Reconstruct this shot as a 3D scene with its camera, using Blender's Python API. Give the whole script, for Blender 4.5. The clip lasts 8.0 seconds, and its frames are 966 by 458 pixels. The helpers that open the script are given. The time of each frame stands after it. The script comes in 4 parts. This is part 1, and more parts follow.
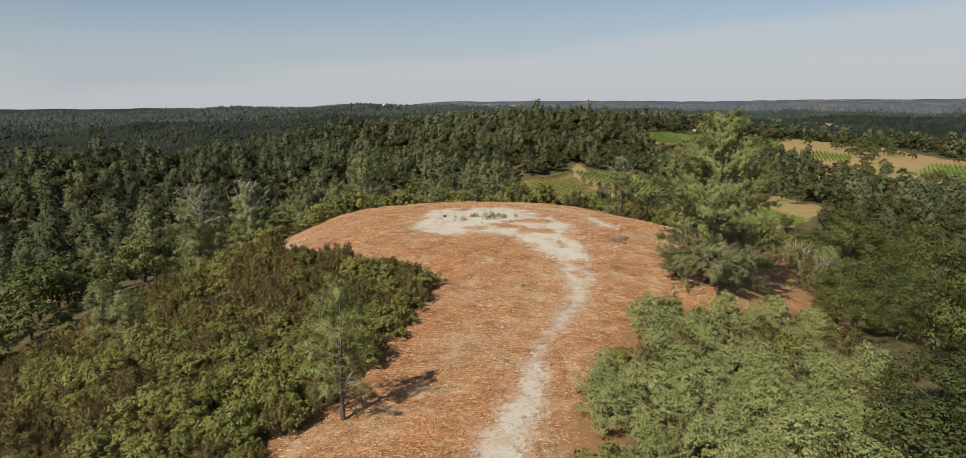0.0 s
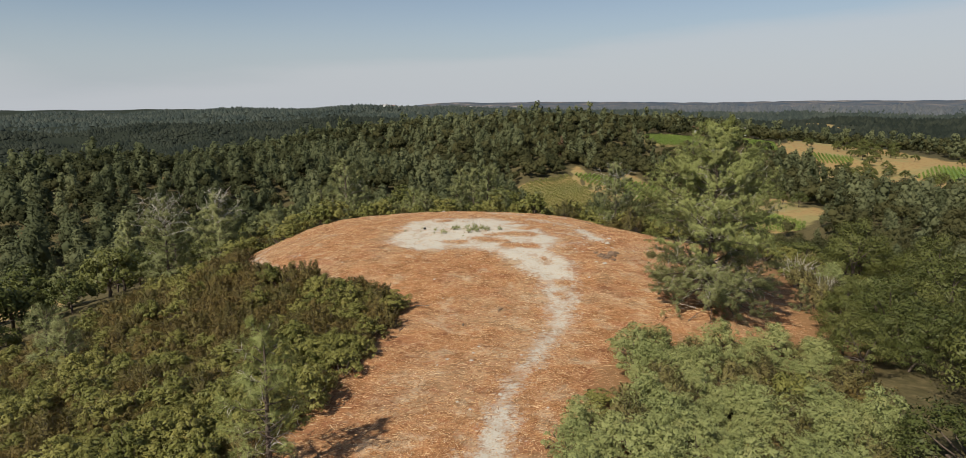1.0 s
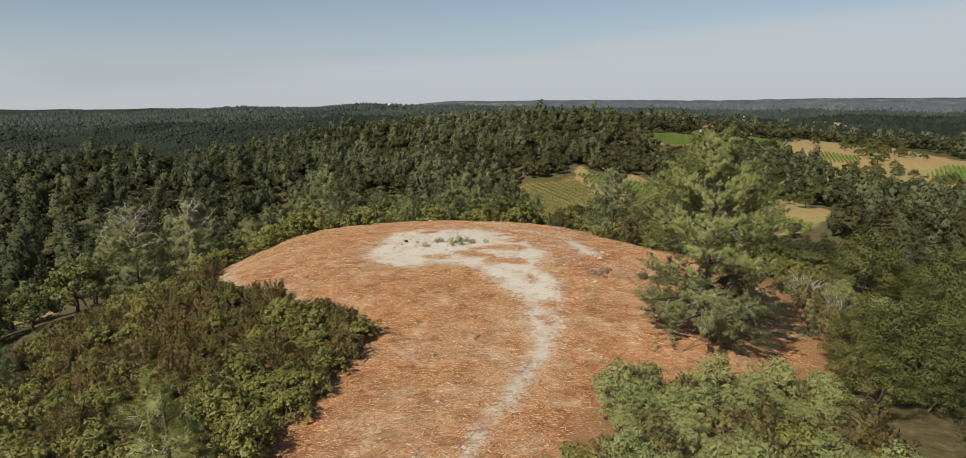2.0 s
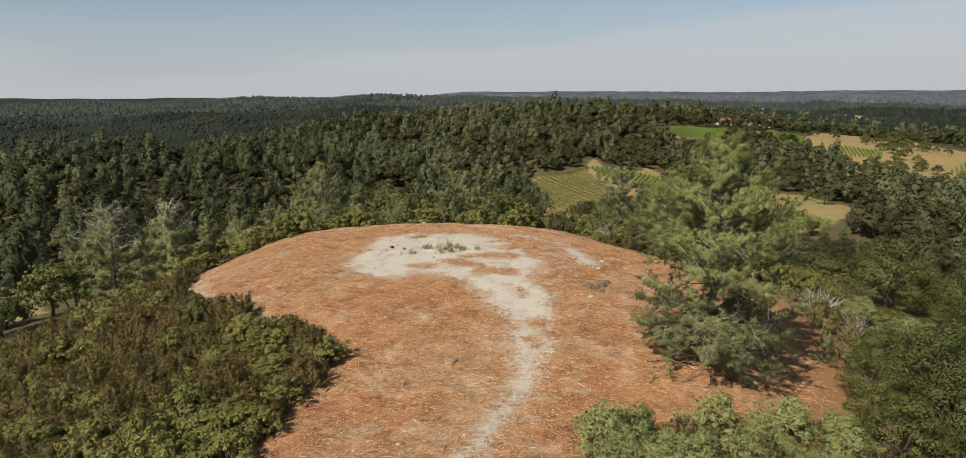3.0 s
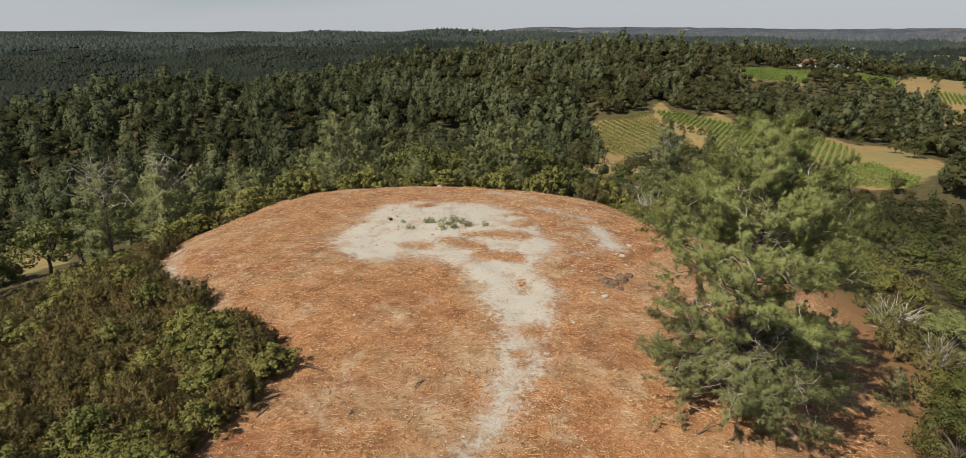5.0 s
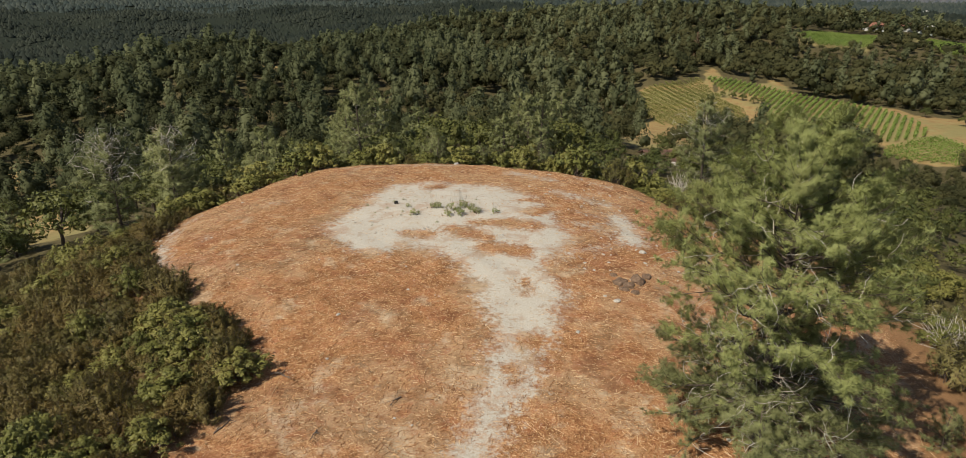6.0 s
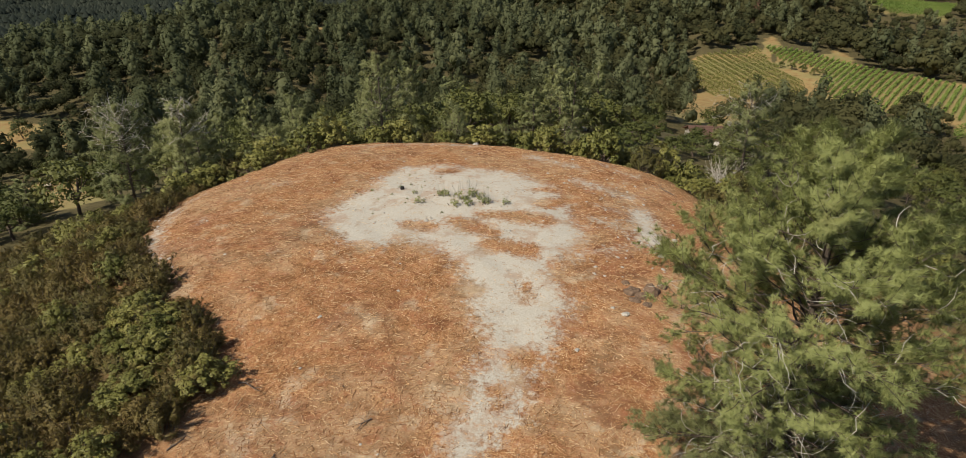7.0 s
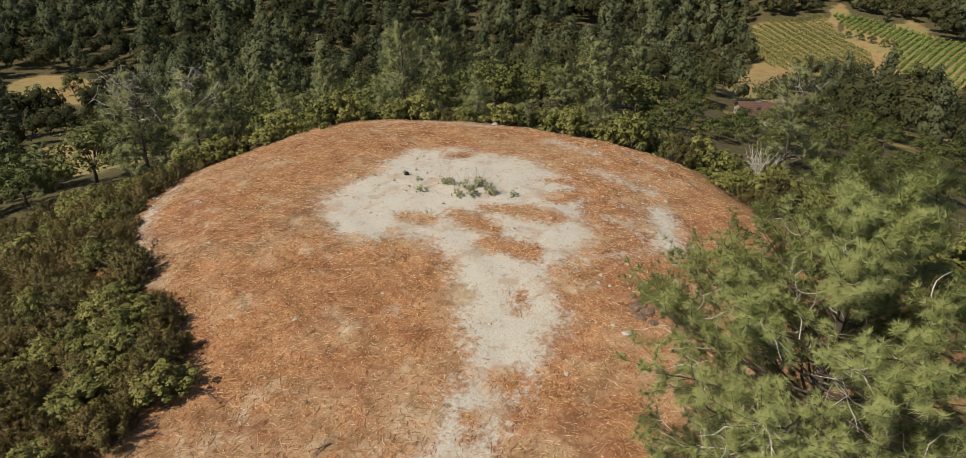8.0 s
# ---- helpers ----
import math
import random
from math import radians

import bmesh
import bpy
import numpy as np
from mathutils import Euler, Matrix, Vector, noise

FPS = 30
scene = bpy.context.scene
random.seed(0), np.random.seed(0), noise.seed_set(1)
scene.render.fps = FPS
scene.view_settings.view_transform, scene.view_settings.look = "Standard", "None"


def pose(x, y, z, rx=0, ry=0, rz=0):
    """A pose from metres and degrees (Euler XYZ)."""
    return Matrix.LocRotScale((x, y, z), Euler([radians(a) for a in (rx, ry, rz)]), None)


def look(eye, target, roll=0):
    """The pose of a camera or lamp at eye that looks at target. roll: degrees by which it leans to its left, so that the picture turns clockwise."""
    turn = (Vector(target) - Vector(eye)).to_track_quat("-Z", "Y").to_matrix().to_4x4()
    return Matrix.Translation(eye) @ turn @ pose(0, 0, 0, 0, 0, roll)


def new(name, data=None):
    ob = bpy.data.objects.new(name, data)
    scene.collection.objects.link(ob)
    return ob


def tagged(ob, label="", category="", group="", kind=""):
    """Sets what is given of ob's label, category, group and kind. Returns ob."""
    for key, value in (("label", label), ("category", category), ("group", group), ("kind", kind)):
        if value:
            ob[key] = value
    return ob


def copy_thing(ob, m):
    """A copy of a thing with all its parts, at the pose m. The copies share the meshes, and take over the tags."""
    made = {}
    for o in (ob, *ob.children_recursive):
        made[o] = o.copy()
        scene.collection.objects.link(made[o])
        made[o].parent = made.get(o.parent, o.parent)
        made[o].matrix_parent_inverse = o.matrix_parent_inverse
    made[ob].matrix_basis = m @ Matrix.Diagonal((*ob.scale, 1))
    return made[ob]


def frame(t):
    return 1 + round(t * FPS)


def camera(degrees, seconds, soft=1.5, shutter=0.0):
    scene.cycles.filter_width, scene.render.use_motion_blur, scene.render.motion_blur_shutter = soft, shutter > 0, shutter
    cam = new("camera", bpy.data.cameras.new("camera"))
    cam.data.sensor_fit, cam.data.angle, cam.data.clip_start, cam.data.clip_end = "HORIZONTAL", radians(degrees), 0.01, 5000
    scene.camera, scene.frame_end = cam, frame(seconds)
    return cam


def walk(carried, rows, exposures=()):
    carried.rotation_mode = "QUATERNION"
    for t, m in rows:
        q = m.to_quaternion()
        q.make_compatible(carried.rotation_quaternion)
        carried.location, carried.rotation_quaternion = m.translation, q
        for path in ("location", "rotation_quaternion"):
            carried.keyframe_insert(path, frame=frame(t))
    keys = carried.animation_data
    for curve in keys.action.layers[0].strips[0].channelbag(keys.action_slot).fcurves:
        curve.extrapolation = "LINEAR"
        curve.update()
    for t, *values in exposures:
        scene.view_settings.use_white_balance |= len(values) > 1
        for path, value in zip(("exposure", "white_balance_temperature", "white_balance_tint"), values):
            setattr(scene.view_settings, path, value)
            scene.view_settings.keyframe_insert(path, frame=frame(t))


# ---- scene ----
cam = camera(74.3, 8.0, soft=0.8)
PATH = [
    (0, (0.577, 0.081, 11.57), (0.553, 2.042, 11.178), -0.3),
    (0.5, (1.456, 2.025, 11.746), (1.43, 3.987, 11.356), -0.3),
    (1, (2.338, 3.942, 11.963), (2.31, 5.904, 11.574), -0.3),
    (1.5, (3.18, 5.838, 12.221), (3.147, 7.799, 11.831), -0.4),
    (3, (5.905, 11.693, 12.96), (5.815, 13.647, 12.539), -0.2),
    (3.5, (6.76, 13.635, 13.157), (6.635, 15.58, 12.706), -0.1),
    (4, (7.635, 15.556, 13.382), (7.466, 17.487, 12.887), -0.1),
    (4.5, (8.489, 17.431, 13.597), (8.269, 19.343, 13.051), 0.0),
    (5.8, (10.659, 22.657, 14.238), (10.276, 24.493, 13.544), 0.3),
    (6, (10.952, 23.475, 14.295), (10.545, 25.299, 13.583), 0.3),
    (6.5, (11.649, 25.393, 14.556), (11.181, 27.182, 13.793), 0.5),
    (7, (12.303, 27.265, 14.802), (11.773, 29.014, 13.987), 0.7),
    (7.5, (12.933, 29.136, 15.054), (12.345, 30.84, 14.188), 0.9),
    (8, (13.496, 30.991, 15.284), (12.852, 32.646, 14.365), 1.1),
]
walk(cam, [(t, look(eye, target, roll)) for t, eye, target, roll in PATH], [(0, 0.07), (3, 0.06), (5, 0.02), (8, -0.03)])

# ---- light: clear late-summer sun behind the camera, thin high cloud ----
SUN_EL, SUN_DIR = radians(47), Vector((-0.62, -0.785, 0)).normalized()
world = bpy.data.worlds.new("world")
scene.world = world
world.use_nodes = True
wn, wl = world.node_tree.nodes, world.node_tree.links
wn.clear()
w_out, w_bg, w_sky = wn.new("ShaderNodeOutputWorld"), wn.new("ShaderNodeBackground"), wn.new("ShaderNodeTexSky")
w_sky.sky_type, w_sky.sun_disc = "NISHITA", False
w_sky.sun_elevation, w_sky.sun_rotation = SUN_EL, math.atan2(SUN_DIR.x, SUN_DIR.y)
w_sky.air_density, w_sky.dust_density, w_sky.ozone_density, w_sky.altitude = 1.0, 0.6, 2.0, 500
w_co, w_sep, w_low, w_haze, w_mix = (wn.new("ShaderNode" + n) for n in ("TexCoord", "SeparateXYZ", "MapRange", "Mix", "Mix"))
wl.new(w_co.outputs["Generated"], w_sep.inputs["Vector"])
w_low.interpolation_type = "SMOOTHERSTEP"
w_low.inputs["From Min"].default_value, w_low.inputs["From Max"].default_value = 0.19, -0.03
w_low.inputs["To Max"].default_value = 0.9
w_haze.data_type = w_mix.data_type = "RGBA"
w_haze.inputs["B"].default_value = (4.0, 4.5, 5.1, 1)
w_mix.inputs["B"].default_value = (5.4, 5.55, 5.8, 1)


def w_math(op, a, b):
    m = wn.new("ShaderNodeMath")
    m.operation = op
    for i, v in enumerate((a, b)):
        if isinstance(v, (int, float)):
            m.inputs[i].default_value = v
        else:
            wl.new(v, m.inputs[i])
    return m.outputs["Value"]


def cirrus(level, slope, soft, scale, stretch):
    """A sheet of thin cloud below a sloping edge, frayed by noise."""
    m, t, r = wn.new("ShaderNodeMapping"), wn.new("ShaderNodeTexNoise"), wn.new("ShaderNodeMapRange")
    m.inputs["Scale"].default_value = stretch
    t.inputs["Scale"].default_value, t.inputs["Detail"].default_value, t.inputs["Roughness"].default_value = scale, 5.0, 0.55
    wl.new(w_co.outputs["Generated"], m.inputs["Vector"])
    wl.new(m.outputs["Vector"], t.inputs["Vector"])
    edge = w_math("SUBTRACT", w_sep.outputs["Z"], w_math("ADD", w_math("MULTIPLY", w_sep.outputs["X"], slope), level))
    edge = w_math("ADD", edge, w_math("MULTIPLY", w_math("SUBTRACT", t.outputs["Fac"], 0.5), soft * 2.5))
    r.interpolation_type = "SMOOTHSTEP"
    r.inputs["From Min"].default_value, r.inputs["From Max"].default_value = soft, -soft
    wl.new(edge, r.inputs["Value"])
    return r.outputs["Result"]


w_fac = w_math("MULTIPLY", w_math("MAXIMUM", cirrus(0.075, 0.085, 0.022, 1.6, (1.5, 2.0, 12.0)), cirrus(-0.125, -0.28, 0.05, 1.3, (1.5, 2.0, 9.0))), 0.6)
# Faint extra veil over the sky, mostly unseen, added to lift the shadows.
w_fac = w_math("MAXIMUM", w_fac, w_math("MULTIPLY", cirrus(0.5, 0.3, 0.5, 2.0, (1.0, 1.6, 1.2)), 0.16))
wl.new(w_sep.outputs["Z"], w_low.inputs["Value"])
wl.new(w_low.outputs["Result"], w_haze.inputs["Factor"])
w_thin = wn.new("ShaderNodeMix")
w_thin.data_type, w_thin.blend_type = "RGBA", "MULTIPLY"
w_thin.inputs["Factor"].default_value, w_thin.inputs["B"].default_value = 1.0, (0.83, 0.80, 0.78, 1)
wl.new(w_sky.outputs["Color"], w_thin.inputs["A"])
wl.new(w_thin.outputs["Result"], w_haze.inputs["A"])
wl.new(w_haze.outputs["Result"], w_mix.inputs["A"])
wl.new(w_fac, w_mix.inputs["Factor"])
wl.new(w_mix.outputs["Result"], w_bg.inputs["Color"])
wl.new(w_bg.outputs["Background"], w_out.inputs["Surface"])
w_bg.inputs["Strength"].default_value = 0.097
sun = new("sun", bpy.data.lights.new("sun", "SUN"))
sun.data.energy, sun.data.angle, sun.data.color = 4.8, radians(0.53), (1.0, 0.93, 0.80)
sun.matrix_world = look(SUN_DIR * 100 * math.cos(SUN_EL) + Vector((0, 0, 100 * math.sin(SUN_EL))), (0, 0, 0))

# ---- materials ----


class Nodes:
    """A short hand for node materials."""

    def __init__(self, name):
        self.mat = bpy.data.materials.new(name)
        self.mat.use_nodes = True
        self.n, self.l = self.mat.node_tree.nodes, self.mat.node_tree.links
        self.n.clear()
        self.out = self.n.new("ShaderNodeOutputMaterial")
        self.co = self.n.new("ShaderNodeTexCoord")

    def link(self, a, b):
        self.l.new(a, b)

    def noise(self, scale, detail=3.0, rough=0.55, vector=None, stretch=None):
        t = self.n.new("ShaderNodeTexNoise")
        t.inputs["Scale"].default_value, t.inputs["Detail"].default_value, t.inputs["Roughness"].default_value = scale, detail, rough
        source = vector or self.co.outputs["Object"]
        if stretch:
            m = self.n.new("ShaderNodeMapping")
            m.inputs["Scale"].default_value = stretch
            self.link(source, m.inputs["Vector"])
            source = m.outputs["Vector"]
        self.link(source, t.inputs["Vector"])
        return t.outputs["Fac"]

    def ramp(self, fac, *stops):
        r = self.n.new("ShaderNodeValToRGB").color_ramp
        node = self.n[-1]
        while len(r.elements) < len(stops):
            r.elements.new(0.5)
        for e, (p, c) in zip(r.elements, stops):
            e.position, e.color = p, (*c, 1) if len(c) == 3 else c
        self.link(fac, node.inputs["Fac"])
        return node.outputs["Color"]

    def math(self, op, a, b=0.0, clamp=False):
        m = self.n.new("ShaderNodeMath")
        m.operation, m.use_clamp = op, clamp
        for i, v in enumerate((a, b)):
            if isinstance(v, (int, float)):
                m.inputs[i].default_value = v
            else:
                self.link(v, m.inputs[i])
        return m.outputs["Value"]

    def step(self, v, a, b):
        m = self.n.new("ShaderNodeMapRange")
        m.interpolation_type = "SMOOTHSTEP"
        self.link(v, m.inputs["Value"])
        m.inputs["From Min"].default_value, m.inputs["From Max"].default_value = a, b
        return m.outputs["Result"]

    def mix(self, fac, a, b, mode="MIX"):
        m = self.n.new("ShaderNodeMix")
        m.data_type, m.blend_type = "RGBA", mode
        for key, v in (("Factor", fac), ("A", a), ("B", b)):
            if isinstance(v, (int, float)):
                m.inputs[key].default_value = v
            elif isinstance(v, tuple):
                m.inputs[key].default_value = (*v, 1)
            else:
                self.link(v, m.inputs[key])
        return m.outputs["Result"]

    def attribute(self, name):
        a = self.n.new("ShaderNodeAttribute")
        a.attribute_name = name
        return a.outputs["Fac"]

    def island(self):
        return self.n.new("ShaderNodeNewGeometry").outputs["Random Per Island"]

    def random(self):
        return self.n.new("ShaderNodeObjectInfo").outputs["Random"]

    def surface(self, colour, rough=0.8, bump=None, strength=0.3, distance=0.02, leaf=0.0, specular=0.3, metal=0.0):
        p = self.n.new("ShaderNodeBsdfPrincipled")
        if isinstance(colour, tuple):
            p.inputs["Base Color"].default_value = (*colour, 1)
        else:
            self.link(colour, p.inputs["Base Color"])
        p.inputs["Roughness"].default_value, p.inputs["Metallic"].default_value = rough, metal
        p.inputs["Specular IOR Level"].default_value = specular
        if bump is not None:
            b = self.n.new("ShaderNodeBump")
            b.inputs["Strength"].default_value, b.inputs["Distance"].default_value = strength, distance
            self.link(bump, b.inputs["Height"])
            self.link(b.outputs["Normal"], p.inputs["Normal"])
        last = p.outputs["BSDF"]
        if leaf:
            t, m = self.n.new("ShaderNodeBsdfTranslucent"), self.n.new("ShaderNodeMixShader")
            if isinstance(colour, tuple):
                t.inputs["Color"].default_value = (*colour, 1)
            else:
                self.link(colour, t.inputs["Color"])
            m.inputs["Fac"].default_value = leaf
            self.link(last, m.inputs[1])
            self.link(t.outputs["BSDF"], m.inputs[2])
            last = m.outputs["Shader"]
        self.link(last, self.out.inputs["Surface"])
        return self.mat


def leaf_material(name, dark, mid, light, brown, brownness=0.25, leaf=0.14, even=0.64):
    """Foliage: each plant has its own tint, each leaf its own shade."""
    m = Nodes(name)
    tint = m.mix(m.random(), mid, light)
    tint = m.mix(m.math("MULTIPLY", m.step(m.noise(0.9, 2.0), 0.5, 0.72), brownness), tint, brown)
    shade = m.mix(m.island(), dark, tint)
    return m.surface(m.mix(even, shade, tint), 0.55, leaf=leaf, specular=0.25)


def woods_material(name, dark, mid, light, leaf=0.08):
    m = Nodes(name)
    tint = m.mix(m.attribute("tint"), mid, light)
    shade = m.mix(m.island(), dark, tint)
    return m.surface(m.mix(0.85, shade, tint), 0.8, m.noise(1.1, 3.0, 0.7), 0.2, 0.3, leaf=leaf, specular=0.15)


def bark_material(name, a, b, scale=6.0):
    m = Nodes(name)
    n = m.noise(scale, 5.0, 0.6, stretch=(1, 1, 0.25))
    return m.surface(m.ramp(n, (0.3, a), (0.7, b)), 0.9, n, 0.6, 0.03)


def plain_material(name, colour, vary=0.15, scale=3.0, rough=0.7, metal=0.0):
    m = Nodes(name)
    n = m.noise(scale, 4.0)
    lo, hi = (tuple(c * (1 - vary) for c in colour), tuple(min(1, c * (1 + vary)) for c in colour))
    return m.surface(m.ramp(n, (0.3, lo), (0.7, hi)), rough, n, 0.15, 0.01, metal=metal)


def ground_material():
    m = Nodes("ground_soil")
    g = m.co.outputs["Object"]
    fine, mid, big = m.noise(13.0, 8.0, 0.72), m.noise(1.6, 6.0, 0.65), m.noise(0.22, 4.0, 0.55)
    # red-brown shredded brush over soil
    straw = m.noise(5.0, 3.0, 0.6, stretch=(2.2, 0.7, 1))
    chips = m.ramp(fine, (0.3, (0.13, 0.055, 0.024)), (0.5, (0.34, 0.160, 0.072)), (0.68, (0.56, 0.35, 0.17)))
    chips = m.mix(m.math("MULTIPLY", m.step(straw, 0.52, 0.66), 0.5), chips, (0.50, 0.32, 0.15))
    chips = m.mix(m.math("MULTIPLY", m.step(big, 0.45, 0.60), 0.7), chips, (0.385, 0.262, 0.152))
    red = m.math("ADD", m.noise(0.33, 5.0, 0.62, stretch=(1, 1.3, 1)), m.math("MULTIPLY", m.attribute("russet"), 0.10))
    chips = m.mix(m.math("MULTIPLY", m.step(red, 0.53, 0.66), 0.65), chips, (0.235, 0.098, 0.050))
    chips = m.mix(m.math("MULTIPLY", m.step(mid, 0.53, 0.64), 0.55), chips, (0.25, 0.090, 0.040))
    chips = m.mix(m.math("MULTIPLY", m.step(m.noise(0.5, 5.0, 0.65), 0.54, 0.66), 0.6), chips, (0.46, 0.37, 0.25))
    chips = m.mix(m.math("MULTIPLY", m.step(m.noise(3.2, 6.0, 0.8), 0.60, 0.72), 0.7), chips, (0.55, 0.47, 0.36))
    mottle = m.math("ADD", m.noise(0.8, 5.0, 0.62), m.math("MULTIPLY", m.math("SUBTRACT", m.noise(2.6, 4.0, 0.7), 0.5), 0.7))
    chips = m.mix(1.0, chips, m.ramp(mottle, (0.34, (0.68, 0.64, 0.60)), (0.5, (1.0, 0.98, 0.96)), (0.66, (1.22, 1.24, 1.26))), "MULTIPLY")
    # pale decomposed granite
    pale = m.ramp(fine, (0.3, (0.40, 0.355, 0.285)), (0.65, (0.56, 0.515, 0.43)))
    pale = m.mix(m.math("MULTIPLY", m.step(mid, 0.50, 0.72), 0.5), pale, (0.45, 0.345, 0.235))
    pale = m.mix(m.math("MULTIPLY", m.step(m.noise(0.6, 6.0, 0.7), 0.50, 0.62), 0.6), pale, (0.39, 0.27, 0.185))
    edge = m.math("ADD", m.math("MULTIPLY", m.attribute("dust"), 0.8), m.math("MULTIPLY", m.math("SUBTRACT", m.noise(0.5, 7.0, 0.74), 0.485), 3.6))
    edge = m.math("ADD", edge, m.math("MULTIPLY", m.math("SUBTRACT", m.noise(4.0, 5.0, 0.75), 0.5), 2.4))
    pad = m.mix(m.step(edge, -0.55, 0.65), pale, chips)
    # forest floor, dry grass
    floor = m.ramp(mid, (0.3, (0.06, 0.053, 0.024)), (0.55, (0.11, 0.09, 0.042)), (0.75, (0.19, 0.145, 0.075)))
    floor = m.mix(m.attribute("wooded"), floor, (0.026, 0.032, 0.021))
    gold = m.ramp(m.noise(0.35, 6.0, 0.65), (0.3, (0.23, 0.138, 0.055)), (0.5, (0.33, 0.222, 0.095)), (0.6, (0.30, 0.232, 0.095)), (0.75, (0.42, 0.33, 0.175)))
    gold = m.mix(m.math("MULTIPLY", m.step(m.noise(0.035, 4.0, 0.6), 0.46, 0.6), 0.7), gold, (0.24, 0.22, 0.09))
    wild = m.mix(m.step(m.math("ADD", m.attribute("gold"), m.math("MULTIPLY", m.math("SUBTRACT", m.noise(0.12, 4.0), 0.5), 0.8)), 0.4, 0.6), floor, gold)
    wild = m.mix(m.step(m.attribute("green"), 0.3, 0.7), wild, m.ramp(mid, (0.3, (0.17, 0.16, 0.06)), (0.7, (0.29, 0.25, 0.11))))
    wild = m.mix(m.step(m.attribute("green"), 0.7, 0.95), wild, m.ramp(mid, (0.3, (0.10, 0.16, 0.04)), (0.7, (0.16, 0.22, 0.06))))
    wild = m.mix(m.math("MULTIPLY", m.step(m.math("ADD", m.attribute("pad"), m.math("MULTIPLY", mid, 4.0)), 8.0, 3.0), 0.85), wild, m.ramp(fine, (0.3, (0.17, 0.08, 0.036)), (0.7, (0.40, 0.225, 0.108))))
    wild = m.mix(m.step(m.math("ADD", m.attribute("dust"), m.math("MULTIPLY", m.math("SUBTRACT", mid, 0.5), 3.0)), 0.5, -0.3), wild, pale)
    inside = m.step(m.math("ADD", m.attribute("pad"), m.math("MULTIPLY", m.math("SUBTRACT", mid, 0.5), 2.0)), -0.4, 0.4)
    return m.surface(m.mix(inside, pad, wild), 0.95, m.math("ADD", fine, m.math("MULTIPLY", straw, 0.6)), 0.5, 0.05, specular=0.1)


M_GROUND = ground_material()
M_MANZANITA = leaf_material("manzanita_leaf", (0.042, 0.047, 0.012), (0.148, 0.152, 0.036), (0.250, 0.230, 0.060), (0.21, 0.125, 0.04), 0.4, 0.05, 0.72)
M_CHAMISE = leaf_material("chamise_leaf", (0.055, 0.048, 0.015), (0.130, 0.116, 0.033), (0.205, 0.145, 0.040), (0.23, 0.105, 0.035), 0.45, 0.05, 0.65)
M_PALE_LEAF = leaf_material("pale_manzanita_leaf", (0.10, 0.112, 0.040), (0.240, 0.262, 0.092), (0.320, 0.330, 0.122), (0.29, 0.215, 0.08), 0.4, 0.05, 0.8)
M_NEEDLE = leaf_material("pine_needle", (0.18, 0.20, 0.074), (0.330, 0.360, 0.122), (0.40, 0.425, 0.155), (0.40, 0.36, 0.15), 0.3, 0.34)
M_GREY_NEEDLE = leaf_material("grey_pine_needle", (0.140, 0.150, 0.064), (0.268, 0.285, 0.118), (0.355, 0.365, 0.155), (0.33, 0.295, 0.13), 0.25, 0.38)
M_OAK_LEAF = leaf_material("oak_leaf", (0.040, 0.049, 0.014), (0.088, 0.104, 0.028), (0.158, 0.162, 0.043), (0.15, 0.118, 0.038), 0.25, 0.2, 0.8)
M_WOODS_OAK = woods_material("woods_oak", (0.052, 0.057, 0.024), (0.064, 0.069, 0.029), (0.128, 0.121, 0.049), 0.48)
M_WOODS_PINE = woods_material("woods_pine", (0.098, 0.110, 0.053), (0.118, 0.132, 0.063), (0.215, 0.225, 0.110), 0.48)
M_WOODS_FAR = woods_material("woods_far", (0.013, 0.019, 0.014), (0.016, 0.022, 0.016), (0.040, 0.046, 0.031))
# Haze of distance is mixed into the base colours of these two.
M_WOODS_RIDGE_HAZE = woods_material("woods_ridge_haze", (0.026, 0.038, 0.034), (0.036, 0.048, 0.042), (0.072, 0.082, 0.064))
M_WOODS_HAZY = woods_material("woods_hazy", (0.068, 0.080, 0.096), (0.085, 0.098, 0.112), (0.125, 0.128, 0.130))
M_VINE = woods_material("vine_leaf", (0.09, 0.14, 0.03), (0.16, 0.23, 0.048), (0.27, 0.33, 0.085), 0.15)
M_DRY_VINE = woods_material("dry_vine_leaf", (0.11, 0.12, 0.035), (0.17, 0.18, 0.05), (0.29, 0.27, 0.09), 0.15)
M_BARK = bark_material("pine_bark", (0.06, 0.045, 0.035), (0.17, 0.13, 0.10))
M_TWIG = bark_material("dead_twig", (0.38, 0.34, 0.28), (0.62, 0.57, 0.49))
M_DRY_STEM = bark_material("dry_stem", (0.07, 0.055, 0.045), (0.17, 0.14, 0.12))
M_STEM = bark_material("shrub_stem", (0.09, 0.06, 0.045), (0.22, 0.17, 0.13))

